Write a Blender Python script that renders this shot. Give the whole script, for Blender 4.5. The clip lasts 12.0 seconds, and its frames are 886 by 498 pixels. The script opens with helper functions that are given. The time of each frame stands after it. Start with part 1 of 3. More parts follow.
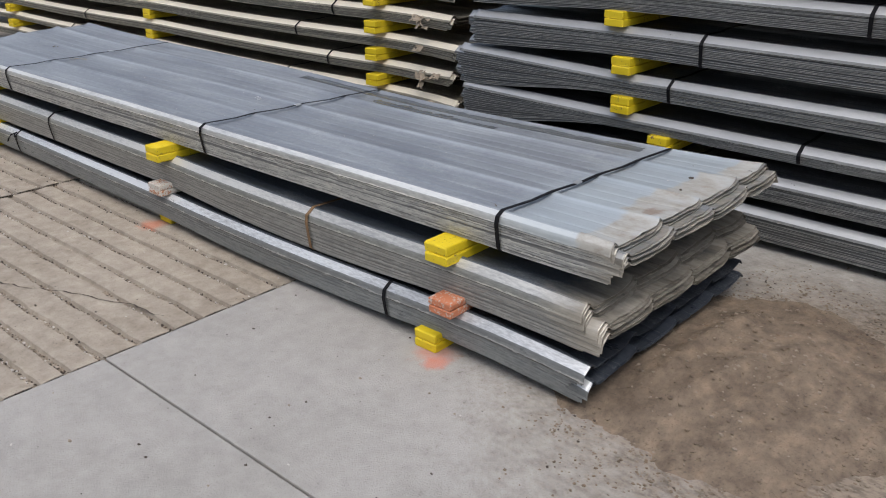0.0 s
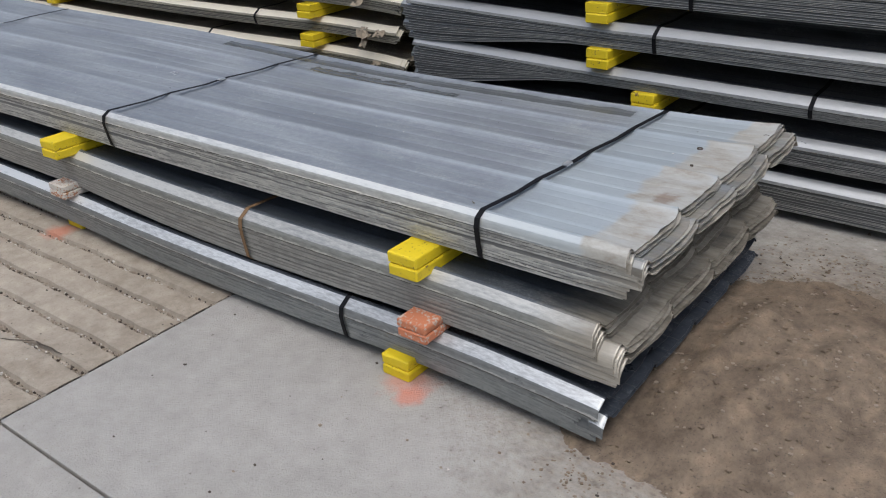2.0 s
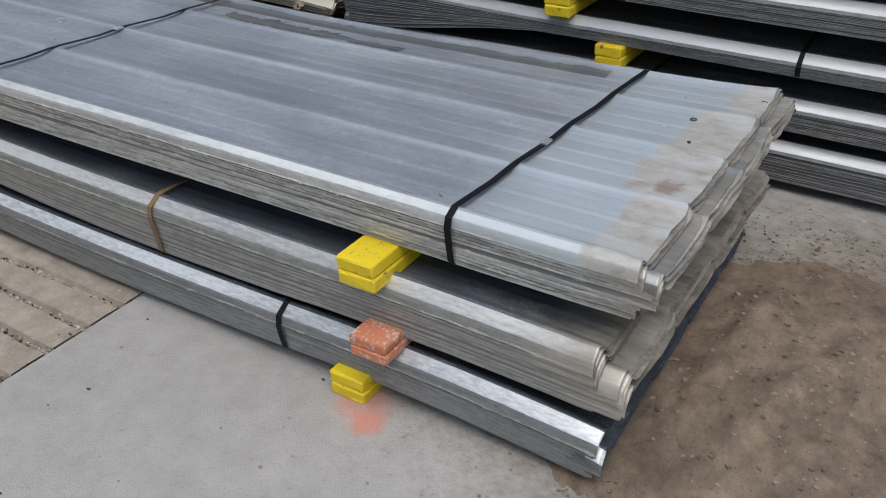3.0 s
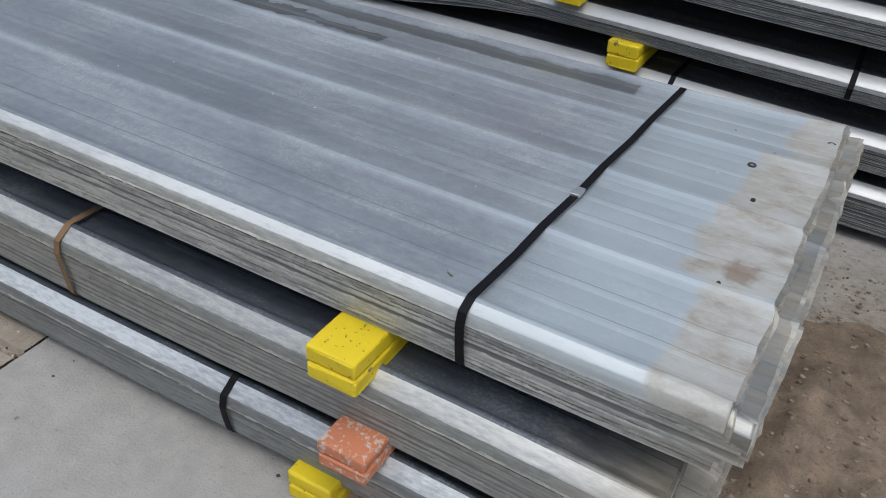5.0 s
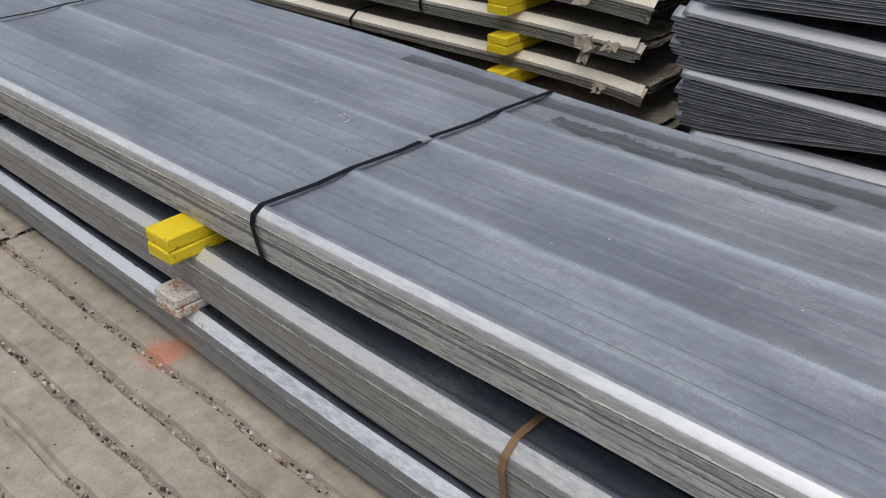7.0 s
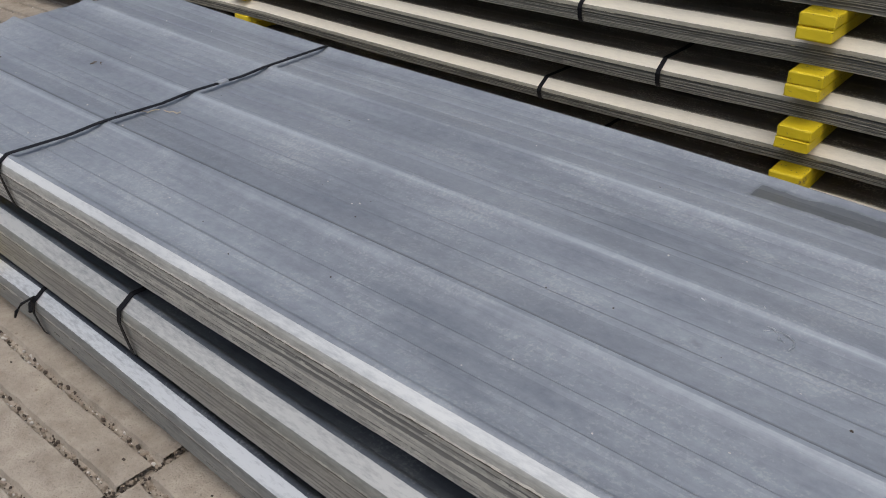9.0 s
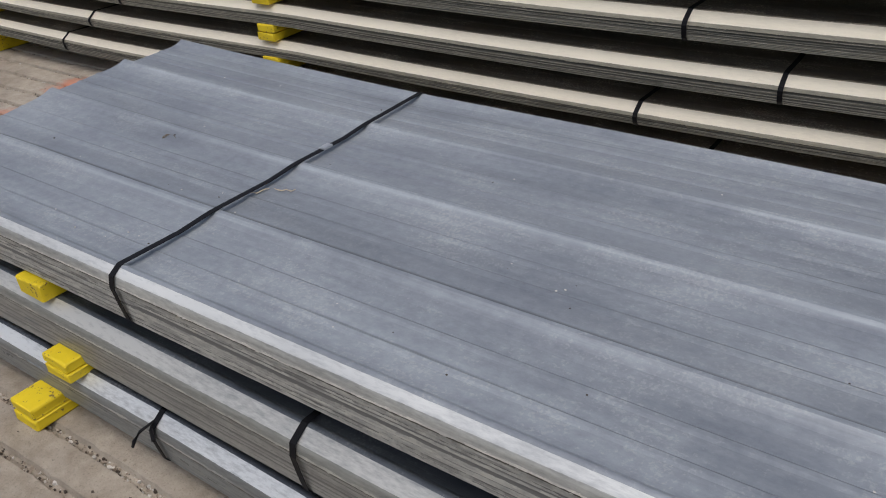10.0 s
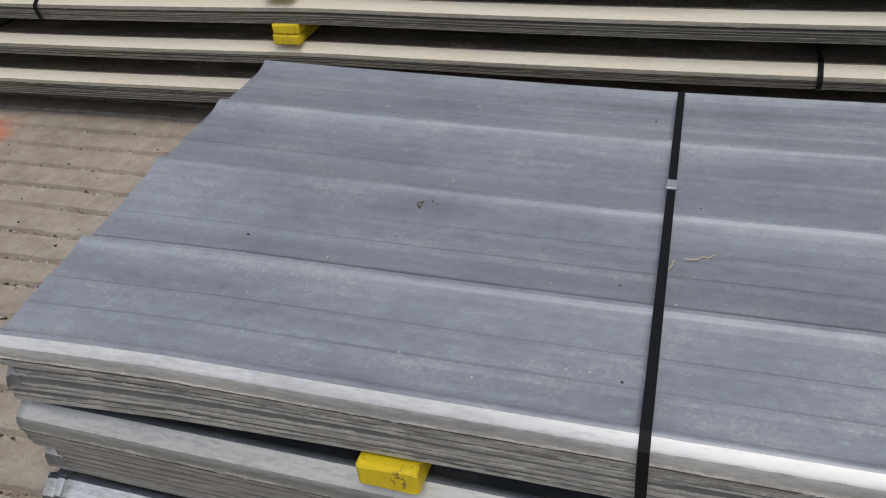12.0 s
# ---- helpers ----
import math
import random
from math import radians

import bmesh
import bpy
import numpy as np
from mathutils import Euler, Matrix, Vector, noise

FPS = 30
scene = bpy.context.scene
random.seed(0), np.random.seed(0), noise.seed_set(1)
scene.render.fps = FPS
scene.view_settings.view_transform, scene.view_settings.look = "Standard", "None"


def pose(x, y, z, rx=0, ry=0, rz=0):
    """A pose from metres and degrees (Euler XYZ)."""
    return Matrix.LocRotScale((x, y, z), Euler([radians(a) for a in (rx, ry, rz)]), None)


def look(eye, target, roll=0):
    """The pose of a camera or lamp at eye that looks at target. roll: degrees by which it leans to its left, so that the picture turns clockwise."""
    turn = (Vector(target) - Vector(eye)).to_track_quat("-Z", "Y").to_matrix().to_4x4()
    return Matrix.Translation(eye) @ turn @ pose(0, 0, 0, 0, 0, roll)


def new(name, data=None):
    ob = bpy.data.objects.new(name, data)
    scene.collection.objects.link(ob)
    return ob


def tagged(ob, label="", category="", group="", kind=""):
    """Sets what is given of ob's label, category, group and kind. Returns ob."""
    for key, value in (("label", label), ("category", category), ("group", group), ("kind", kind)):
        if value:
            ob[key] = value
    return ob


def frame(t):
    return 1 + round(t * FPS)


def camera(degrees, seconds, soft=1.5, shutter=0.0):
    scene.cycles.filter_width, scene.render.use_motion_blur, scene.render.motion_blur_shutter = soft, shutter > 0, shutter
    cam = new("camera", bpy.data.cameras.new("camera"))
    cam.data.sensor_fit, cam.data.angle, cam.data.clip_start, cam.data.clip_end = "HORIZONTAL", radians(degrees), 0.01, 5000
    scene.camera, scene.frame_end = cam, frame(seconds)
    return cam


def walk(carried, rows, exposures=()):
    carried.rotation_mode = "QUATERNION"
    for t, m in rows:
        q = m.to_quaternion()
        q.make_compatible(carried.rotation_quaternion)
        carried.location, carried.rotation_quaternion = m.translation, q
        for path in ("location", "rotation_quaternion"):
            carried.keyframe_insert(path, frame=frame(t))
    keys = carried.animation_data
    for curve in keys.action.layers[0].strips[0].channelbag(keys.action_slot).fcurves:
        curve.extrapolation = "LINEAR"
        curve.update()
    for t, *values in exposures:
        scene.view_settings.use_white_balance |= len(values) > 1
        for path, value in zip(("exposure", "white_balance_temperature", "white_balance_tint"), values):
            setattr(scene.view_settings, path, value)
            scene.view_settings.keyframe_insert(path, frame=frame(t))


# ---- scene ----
cam = camera(54.7, 12.0, soft=1.05)
PATH = [
    (0, (1.569, -2.033, 1.507), (0.342, -0.662, 0.723), -0.3),
    (0.5, (1.492, -2.044, 1.481), (0.265, -0.678, 0.689), -0.4),
    (1, (1.431, -2.043, 1.463), (0.22, -0.668, 0.663), -0.8),
    (1.5, (1.302, -1.878, 1.441), (0.16, -0.458, 0.616), -2.2),
    (2, (1.158, -1.634, 1.45), (0.052, -0.232, 0.55), -2.6),
    (2.5, (1.009, -1.487, 1.409), (-0.07, -0.117, 0.43), -2.9),
    (3, (0.815, -1.345, 1.412), (-0.089, 0.1, 0.366), -0.7),
    (3.2, (0.753, -1.305, 1.376), (-0.047, 0.203, 0.334), 0.8),
    (4.8, (0.455, -0.939, 1.367), (-0.271, 0.49, 0.17), 3.5),
    (5, (0.43, -0.954, 1.379), (-0.307, 0.502, 0.223), 4.8),
    (5.5, (0.378, -0.97, 1.385), (-0.399, 0.522, 0.302), 5.5),
    (6, (0.246, -1.024, 1.432), (-0.681, 0.378, 0.348), 2.6),
    (6.5, (0.068, -1.048, 1.439), (-0.883, 0.367, 0.395), 2.8),
    (7, (-0.224, -0.952, 1.414), (-1.394, 0.313, 0.4), -0.7),
    (7.2, (-0.365, -0.922, 1.425), (-1.551, 0.323, 0.403), -0.6),
    (8.8, (-1.435, -0.757, 1.37), (-2.598, 0.528, 0.371), -1.2),
    (9, (-1.587, -0.708, 1.377), (-2.733, 0.577, 0.36), -0.9),
    (9.5, (-1.889, -0.695, 1.387), (-3.029, 0.579, 0.35), -1.8),
    (10, (-2.16, -0.765, 1.405), (-3.234, 0.585, 0.392), -4.8),
    (10.5, (-2.481, -0.782, 1.373), (-3.474, 0.618, 0.346), -6.1),
    (11, (-2.884, -0.767, 1.398), (-3.836, 0.639, 0.341), -7.2),
    (11.5, (-3.245, -0.813, 1.397), (-4.119, 0.613, 0.299), -7.2),
    (12, (-3.566, -0.813, 1.416), (-4.141, 0.727, 0.276), -5.7),
]
EXPOSURE = 0.0
walk(cam, [(t, look(eye, target, roll)) for t, eye, target, roll in PATH], [(t, EXPOSURE + d, k, g) for t, d, k, g in ((0.0, 0.09, 6450, 9.5), (3.0, -0.02, 6250, 8), (5.0, -0.06, 6150, 6), (5.5, -0.06, 6250, 4), (7.0, -0.08, 6450, 9), (9.0, -0.12, 6500, 9.5), (12.0, -0.24, 6500, 10))])

# ---- light: overcast sky ----
world = bpy.data.worlds.new("overcast")
scene.world = world
world.use_nodes = True
wn, wl = world.node_tree.nodes, world.node_tree.links
sky = wn.new("ShaderNodeTexSky")
sky.sky_type, sky.sun_disc = "NISHITA", False
sky.sun_elevation, sky.sun_rotation = radians(69), radians(140)
sky.air_density, sky.dust_density, sky.ozone_density = 1.0, 4.0, 1.0
grey = wn.new("ShaderNodeHueSaturation")
grey.inputs["Saturation"].default_value = 0.75
wl.new(sky.outputs["Color"], grey.inputs["Color"])
# an overcast sky is about twice as bright overhead as at its rim
direction, split, rim = wn.new("ShaderNodeTexCoord"), wn.new("ShaderNodeSeparateXYZ"), wn.new("ShaderNodeMapRange")
wl.new(direction.outputs["Generated"], split.inputs[0])
wl.new(split.outputs["Z"], rim.inputs["Value"])
rim.inputs["From Min"].default_value, rim.inputs["From Max"].default_value = 0.0, 1.0
rim.inputs["To Min"].default_value, rim.inputs["To Max"].default_value = 0.55, 1.15
dome = wn.new("ShaderNodeVectorMath")
dome.operation = "SCALE"
wl.new(grey.outputs["Color"], dome.inputs[0])
wl.new(rim.outputs[0], dome.inputs["Scale"])
wl.new(dome.outputs[0], wn["Background"].inputs["Color"])
wn["Background"].inputs["Strength"].default_value = 0.15
sun = new("sun", bpy.data.lights.new("sun", "SUN"))
sun.data.energy, sun.data.angle, sun.data.color = 1.1, radians(50), (1.0, 0.985, 0.965)
sun.matrix_world = look((1.6, -1.9, 6.5), (0, 0, 0))


# ---- materials ----
def material(name):
    m = bpy.data.materials.new(name)
    m.use_nodes = True
    return m, m.node_tree.nodes, m.node_tree.links, m.node_tree.nodes["Principled BSDF"]


def place(nodes, links, scale, shift=True):
    """Object coordinates, shifted at random from object to object, scaled along each axis."""
    co, info = nodes.new("ShaderNodeTexCoord"), nodes.new("ShaderNodeObjectInfo")
    mp = nodes.new("ShaderNodeMapping")
    mp.inputs["Scale"].default_value = scale
    if shift:
        mul = nodes.new("ShaderNodeMath")
        mul.operation = "MULTIPLY"
        mul.inputs[1].default_value = 37.0
        links.new(info.outputs["Random"], mul.inputs[0])
        links.new(mul.outputs[0], mp.inputs["Location"])
    links.new(co.outputs["Object"], mp.inputs["Vector"])
    return mp.outputs["Vector"]


def noise_tex(nodes, links, vec, scale, detail=5.0, rough=0.6):
    n = nodes.new("ShaderNodeTexNoise")
    n.inputs["Scale"].default_value, n.inputs["Detail"].default_value = scale, detail
    n.inputs["Roughness"].default_value = rough
    links.new(vec, n.inputs["Vector"])
    return n.outputs["Fac"]


def ramp(nodes, links, fac, stops):
    r = nodes.new("ShaderNodeValToRGB")
    while len(r.color_ramp.elements) < len(stops):
        r.color_ramp.elements.new(0.5)
    for e, (pos, col) in zip(r.color_ramp.elements, stops):
        e.position, e.color = pos, (*col, 1) if len(col) == 3 else col
    links.new(fac, r.inputs["Fac"])
    return r.outputs["Color"]


def mix(nodes, links, fac, a, b, blend="MIX"):
    m = nodes.new("ShaderNodeMix")
    m.data_type, m.blend_type = "RGBA", blend
    for sock, v in ((m.inputs["Factor"], fac), (m.inputs["A"], a), (m.inputs["B"], b)):
        if isinstance(v, (int, float)):
            sock.default_value = v
        elif isinstance(v, tuple):
            sock.default_value = (*v, 1)
        else:
            links.new(v, sock)
    return m.outputs["Result"]


def math_node(nodes, links, op, a, b=0.0, clamp=False):
    m = nodes.new("ShaderNodeMath")
    m.operation, m.use_clamp = op, clamp
    for sock, v in ((m.inputs[0], a), (m.inputs[1], b)):
        if isinstance(v, (int, float)):
            sock.default_value = v
        else:
            links.new(v, sock)
    return m.outputs[0]


def bump(nodes, links, height, strength, distance):
    b = nodes.new("ShaderNodeBump")
    b.inputs["Strength"].default_value, b.inputs["Distance"].default_value = strength, distance
    links.new(height, b.inputs["Height"])
    return b.outputs["Normal"]


W, B = (1.0, 1.0, 1.0), (0.0, 0.0, 0.0)


def sheet_metal(name, low, high, pale, metal, rough, lip_col, rim_col, facet, fold_metal=0.3, end_dirt=None, ply=True, spots=0.46, tones=(0.72, 1.12), plies=(0.45, 1.3, 0.75)):
    """Weathered profiled sheet: streaks along its length, cloudy oxide, pale specks, dirt and painted shading along the
    ribs, shade painted between plies, a rubbed folded facet of that width with painted sheen and a worn rim. The mesh's
    'edge' says how far a point lies from the front rim."""
    m, n, l, p = material(name)
    streak = noise_tex(n, l, place(n, l, (0.45, 26.0, 26.0)), 2.0)
    band = noise_tex(n, l, place(n, l, (0.5, 5.0, 5.0)), 1.7, 3.0)
    cloud = noise_tex(n, l, place(n, l, (0.8, 1.8, 1.8)), 5.0, 8.0, 0.7)
    speck = noise_tex(n, l, place(n, l, (1.0, 1.0, 1.0)), 140.0, 3.0)
    fac = math_node(n, l, "ADD", math_node(n, l, "MULTIPLY", streak, 0.14), math_node(n, l, "MULTIPLY", cloud, 0.52))
    fac = math_node(n, l, "ADD", fac, math_node(n, l, "MULTIPLY", band, 0.34))
    mottle = noise_tex(n, l, place(n, l, (1.0, 1.3, 1.3)), 34.0, 6.0, 0.72)
    fac = math_node(n, l, "ADD", math_node(n, l, "MULTIPLY", fac, 0.66), math_node(n, l, "MULTIPLY", mottle, 0.34))
    col = ramp(n, l, fac, ((0.38, low), (0.60, high)))
    oxide = ramp(n, l, math_node(n, l, "MULTIPLY", cloud, speck), ((0.285, B), (0.37, W)))
    col = mix(n, l, math_node(n, l, "MULTIPLY", oxide, spots), col, pale)
    info, co, sep = n.new("ShaderNodeObjectInfo"), n.new("ShaderNodeTexCoord"), n.new("ShaderNodeSeparateXYZ")
    l.new(co.outputs["Object"], sep.inputs[0])
    att = n.new("ShaderNodeAttribute")
    att.attribute_name = "edge"
    edge = att.outputs["Fac"]
    tint = ramp(n, l, info.outputs["Random"], ((0.0, (tones[0],) * 3), (1.0, (tones[1],) * 3)))
    col = mix(n, l, 1.0, col, tint, "MULTIPLY")
    flake = noise_tex(n, l, place(n, l, (14.0, 60.0, 60.0)), 2.2, 6.0, 0.7)
    wob = math_node(n, l, "SUBTRACT", flake, 0.5)
    # dark line at each rib's foot: dirt, plus the rib's shaded far side painted in
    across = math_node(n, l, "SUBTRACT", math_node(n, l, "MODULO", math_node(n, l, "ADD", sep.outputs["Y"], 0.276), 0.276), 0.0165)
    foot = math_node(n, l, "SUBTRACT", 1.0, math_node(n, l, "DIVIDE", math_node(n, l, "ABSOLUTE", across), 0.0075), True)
    grime_and_shade = math_node(n, l, "MULTIPLY", foot, ramp(n, l, noise_tex(n, l, place(n, l, (1.0, 3.0, 3.0)), 3.0, 4.0), ((0.26, (0.5, 0.5, 0.5)), (0.48, W))))
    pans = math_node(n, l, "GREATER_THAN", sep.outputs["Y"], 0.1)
    # faint dark lines painted for the shaded far sides of the low stiffeners
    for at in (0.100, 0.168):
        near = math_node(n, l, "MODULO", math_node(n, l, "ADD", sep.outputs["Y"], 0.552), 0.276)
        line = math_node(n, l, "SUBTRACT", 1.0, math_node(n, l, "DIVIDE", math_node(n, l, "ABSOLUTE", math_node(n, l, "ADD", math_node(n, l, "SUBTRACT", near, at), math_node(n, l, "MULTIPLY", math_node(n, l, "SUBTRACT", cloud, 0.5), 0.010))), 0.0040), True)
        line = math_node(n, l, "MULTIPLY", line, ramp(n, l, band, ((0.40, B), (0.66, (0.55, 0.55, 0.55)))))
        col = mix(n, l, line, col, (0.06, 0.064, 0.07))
    col = mix(n, l, math_node(n, l, "MULTIPLY", math_node(n, l, "MULTIPLY", grime_and_shade, pans), 0.85), col, (0.05, 0.052, 0.055))
    # shading across each rib painted in: darker beyond it, paler on its crest
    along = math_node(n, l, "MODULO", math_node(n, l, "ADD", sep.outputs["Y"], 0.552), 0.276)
    pan_shade = math_node(n, l, "SUBTRACT", 1.0, math_node(n, l, "DIVIDE", math_node(n, l, "ABSOLUTE", math_node(n, l, "SUBTRACT", along, 0.05)), 0.05), True)
    pan_shade = math_node(n, l, "MULTIPLY", math_node(n, l, "MULTIPLY", pan_shade, pans), ramp(n, l, cloud, ((0.36, (0.1, 0.1, 0.1)), (0.62, (0.42, 0.42, 0.42)))))
    col = mix(n, l, pan_shade, col, tuple(v * 0.55 for v in low))
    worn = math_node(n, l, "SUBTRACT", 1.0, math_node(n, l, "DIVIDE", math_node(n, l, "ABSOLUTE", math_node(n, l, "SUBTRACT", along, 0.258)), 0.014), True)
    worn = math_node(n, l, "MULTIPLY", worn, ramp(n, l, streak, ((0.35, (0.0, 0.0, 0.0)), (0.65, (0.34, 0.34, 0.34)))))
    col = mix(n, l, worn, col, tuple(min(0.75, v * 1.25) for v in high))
    # the rubbed facet, sky sheen painted in; lip stains below; the worn rim
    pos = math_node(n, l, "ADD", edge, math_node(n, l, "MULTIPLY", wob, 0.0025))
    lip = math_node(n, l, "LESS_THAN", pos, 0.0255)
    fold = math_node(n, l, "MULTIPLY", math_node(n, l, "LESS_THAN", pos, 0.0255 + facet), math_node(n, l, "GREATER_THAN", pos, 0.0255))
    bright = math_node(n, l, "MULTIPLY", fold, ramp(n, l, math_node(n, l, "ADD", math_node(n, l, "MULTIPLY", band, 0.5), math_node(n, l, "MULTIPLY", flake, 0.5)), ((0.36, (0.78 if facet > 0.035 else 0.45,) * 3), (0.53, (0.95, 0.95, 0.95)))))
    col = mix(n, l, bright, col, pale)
    stain_and_gap = ramp(n, l, math_node(n, l, "ADD", math_node(n, l, "MULTIPLY", streak, 0.5), math_node(n, l, "MULTIPLY", flake, 0.5)), ((0.40, tuple(v * 0.58 for v in lip_col)), (0.60, lip_col)))
    stain_and_gap = mix(n, l, 1.0, stain_and_gap, ramp(n, l, info.outputs["Random"], ((0.0, (plies[0],) * 3), (1.0, (plies[1],) * 3))), "MULTIPLY") if ply else stain_and_gap
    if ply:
        # shade between the nested sheets painted as a dark band above each rim
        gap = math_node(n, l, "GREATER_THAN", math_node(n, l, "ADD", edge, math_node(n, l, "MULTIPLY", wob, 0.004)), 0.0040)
        stain_and_gap = mix(n, l, math_node(n, l, "MULTIPLY", gap, plies[2]), stain_and_gap, tuple(v * 0.25 for v in lip_col))
    col = mix(n, l, math_node(n, l, "MULTIPLY", lip, 0.92), col, stain_and_gap)
    rim = math_node(n, l, "LESS_THAN", math_node(n, l, "ADD", edge, math_node(n, l, "MULTIPLY", wob, 0.020)), 0.0036 if ply else 0.0052)
    rim = math_node(n, l, "MULTIPLY", rim, ramp(n, l, noise_tex(n, l, place(n, l, (6.0, 2.0, 2.0)), 2.0, 6.0, 0.7), ((0.40, (0.15, 0.15, 0.15)), (0.58, W))))
    col = mix(n, l, rim, col, rim_col)
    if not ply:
        # shade below the lip painted as a thin dark edge line
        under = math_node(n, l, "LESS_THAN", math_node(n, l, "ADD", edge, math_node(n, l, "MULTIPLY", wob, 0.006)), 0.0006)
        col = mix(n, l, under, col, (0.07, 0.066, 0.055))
    if end_dirt:
        reach = math_node(n, l, "ADD", sep.outputs["X"], math_node(n, l, "MULTIPLY", math_node(n, l, "SUBTRACT", cloud, 0.5), 0.35))
        dirty = ramp(n, l, math_node(n, l, "SUBTRACT", reach, end_dirt - 0.5), ((0.45, B), (0.60, W)))
        col = mix(n, l, math_node(n, l, "MULTIPLY", dirty, 0.88), col, mix(n, l, 1.0, ramp(n, l, math_node(n, l, "ADD", math_node(n, l, "MULTIPLY", cloud, 0.65), math_node(n, l, "MULTIPLY", streak, 0.35)), ((0.36, (0.20, 0.175, 0.135)), (0.62, (0.52, 0.48, 0.41)))), ramp(n, l, info.outputs["Random"], ((0.0, (0.62, 0.61, 0.59)), (1.0, (1.12, 1.12, 1.12)))), "MULTIPLY"))
    l.new(col, p.inputs["Base Color"])
    dull = math_node(n, l, "MAXIMUM", math_node(n, l, "MULTIPLY", lip, 0.7), math_node(n, l, "MULTIPLY", oxide, 0.5))
    sheen = math_node(n, l, "MULTIPLY", math_node(n, l, "SUBTRACT", 1.0, dull), metal)
    l.new(mix(n, l, bright, sheen, (fold_metal,) * 3), p.inputs["Metallic"])
    l.new(ramp(n, l, cloud, ((0.3, (rough - 0.08,) * 3), (0.7, (rough + 0.12,) * 3))), p.inputs["Roughness"])
    l.new(bump(n, l, math_node(n, l, "ADD", cloud, math_node(n, l, "MULTIPLY", streak, 0.35)), 0.20, 0.002), p.inputs["Normal"])
    return m, n, l, p, col, sep, fac, flake


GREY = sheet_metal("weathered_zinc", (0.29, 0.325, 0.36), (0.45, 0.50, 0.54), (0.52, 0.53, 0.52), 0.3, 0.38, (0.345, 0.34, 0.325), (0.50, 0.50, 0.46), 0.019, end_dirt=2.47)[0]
# middle pack's grey zinc, its pans darkened with the shade of the gap above
SHADED_LOOK = ((0.065, 0.076, 0.094), (0.125, 0.142, 0.165), (0.60, 0.60, 0.575), 0.3, 0.36)
# dark blue sheets, made darker still with the gap's shade
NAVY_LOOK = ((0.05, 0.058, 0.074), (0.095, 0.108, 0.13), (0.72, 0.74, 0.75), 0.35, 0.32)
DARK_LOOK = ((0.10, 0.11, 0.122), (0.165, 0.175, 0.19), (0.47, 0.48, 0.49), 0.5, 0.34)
# brown pan colours hold the shade that the pack above throws on cream pans
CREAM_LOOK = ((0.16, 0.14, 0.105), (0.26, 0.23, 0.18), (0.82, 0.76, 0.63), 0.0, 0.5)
SHADED_GREY = sheet_metal("shaded_zinc", *SHADED_LOOK, (0.28, 0.275, 0.255), (0.32, 0.315, 0.29), 0.034, end_dirt=2.42, spots=0.12, plies=(0.86, 1.12, 0.32))[0]
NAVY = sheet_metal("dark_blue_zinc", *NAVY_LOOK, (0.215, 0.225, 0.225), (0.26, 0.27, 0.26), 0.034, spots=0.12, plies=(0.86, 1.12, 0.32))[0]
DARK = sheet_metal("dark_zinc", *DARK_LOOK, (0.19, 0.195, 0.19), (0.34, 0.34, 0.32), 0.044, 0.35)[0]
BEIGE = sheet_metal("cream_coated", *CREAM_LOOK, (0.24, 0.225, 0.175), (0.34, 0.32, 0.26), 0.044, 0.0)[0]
# a pack's uppermost sheet shows its whole lip, paler, without the painted ply shade
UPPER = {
    SHADED_GREY: sheet_metal("shaded_zinc_upper", *SHADED_LOOK, (0.30, 0.305, 0.285), (0.50, 0.50, 0.45), 0.034, end_dirt=2.42, ply=False, spots=0.12)[0],
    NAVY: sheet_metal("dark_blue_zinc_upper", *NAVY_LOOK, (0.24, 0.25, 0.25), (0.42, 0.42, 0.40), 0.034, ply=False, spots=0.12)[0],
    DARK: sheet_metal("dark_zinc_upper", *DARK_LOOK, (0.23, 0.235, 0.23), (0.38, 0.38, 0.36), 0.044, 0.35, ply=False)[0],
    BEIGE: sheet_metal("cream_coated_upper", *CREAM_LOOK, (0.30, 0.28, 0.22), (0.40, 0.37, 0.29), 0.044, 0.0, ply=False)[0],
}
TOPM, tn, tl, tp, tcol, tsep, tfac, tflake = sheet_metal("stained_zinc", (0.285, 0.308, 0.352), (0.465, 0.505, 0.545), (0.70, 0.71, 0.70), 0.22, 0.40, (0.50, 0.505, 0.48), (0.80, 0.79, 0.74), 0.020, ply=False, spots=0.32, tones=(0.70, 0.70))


def stain(lo_x, hi_x, lo_y, hi_y, fray):
    """A frayed patch of the top sheet, in its own metres: 1 inside, 0 outside."""
    vec = place(tn, tl, (3.0, 3.0, 3.0), False)
    wob = math_node(tn, tl, "MULTIPLY", math_node(tn, tl, "SUBTRACT", noise_tex(tn, tl, vec, 2.5, 6.0, 0.65), 0.5), fray)
    out = None
    for axis, lo, hi in (("X", lo_x, hi_x), ("Y", lo_y, hi_y)):
        for edge, op in ((lo, 1.0), (hi, -1.0)):
            d = math_node(tn, tl, "MULTIPLY", math_node(tn, tl, "SUBTRACT", math_node(tn, tl, "ADD", tsep.outputs[axis], wob), edge), op)
            d = math_node(tn, tl, "MULTIPLY", d, 60.0, True)
            out = d if out is None else math_node(tn, tl, "MULTIPLY", out, d)
    return out


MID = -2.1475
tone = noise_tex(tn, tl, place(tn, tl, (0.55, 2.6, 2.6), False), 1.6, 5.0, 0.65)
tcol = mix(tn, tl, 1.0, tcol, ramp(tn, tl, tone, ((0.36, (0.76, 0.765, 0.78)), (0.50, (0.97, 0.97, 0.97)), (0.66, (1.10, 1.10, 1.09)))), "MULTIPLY")
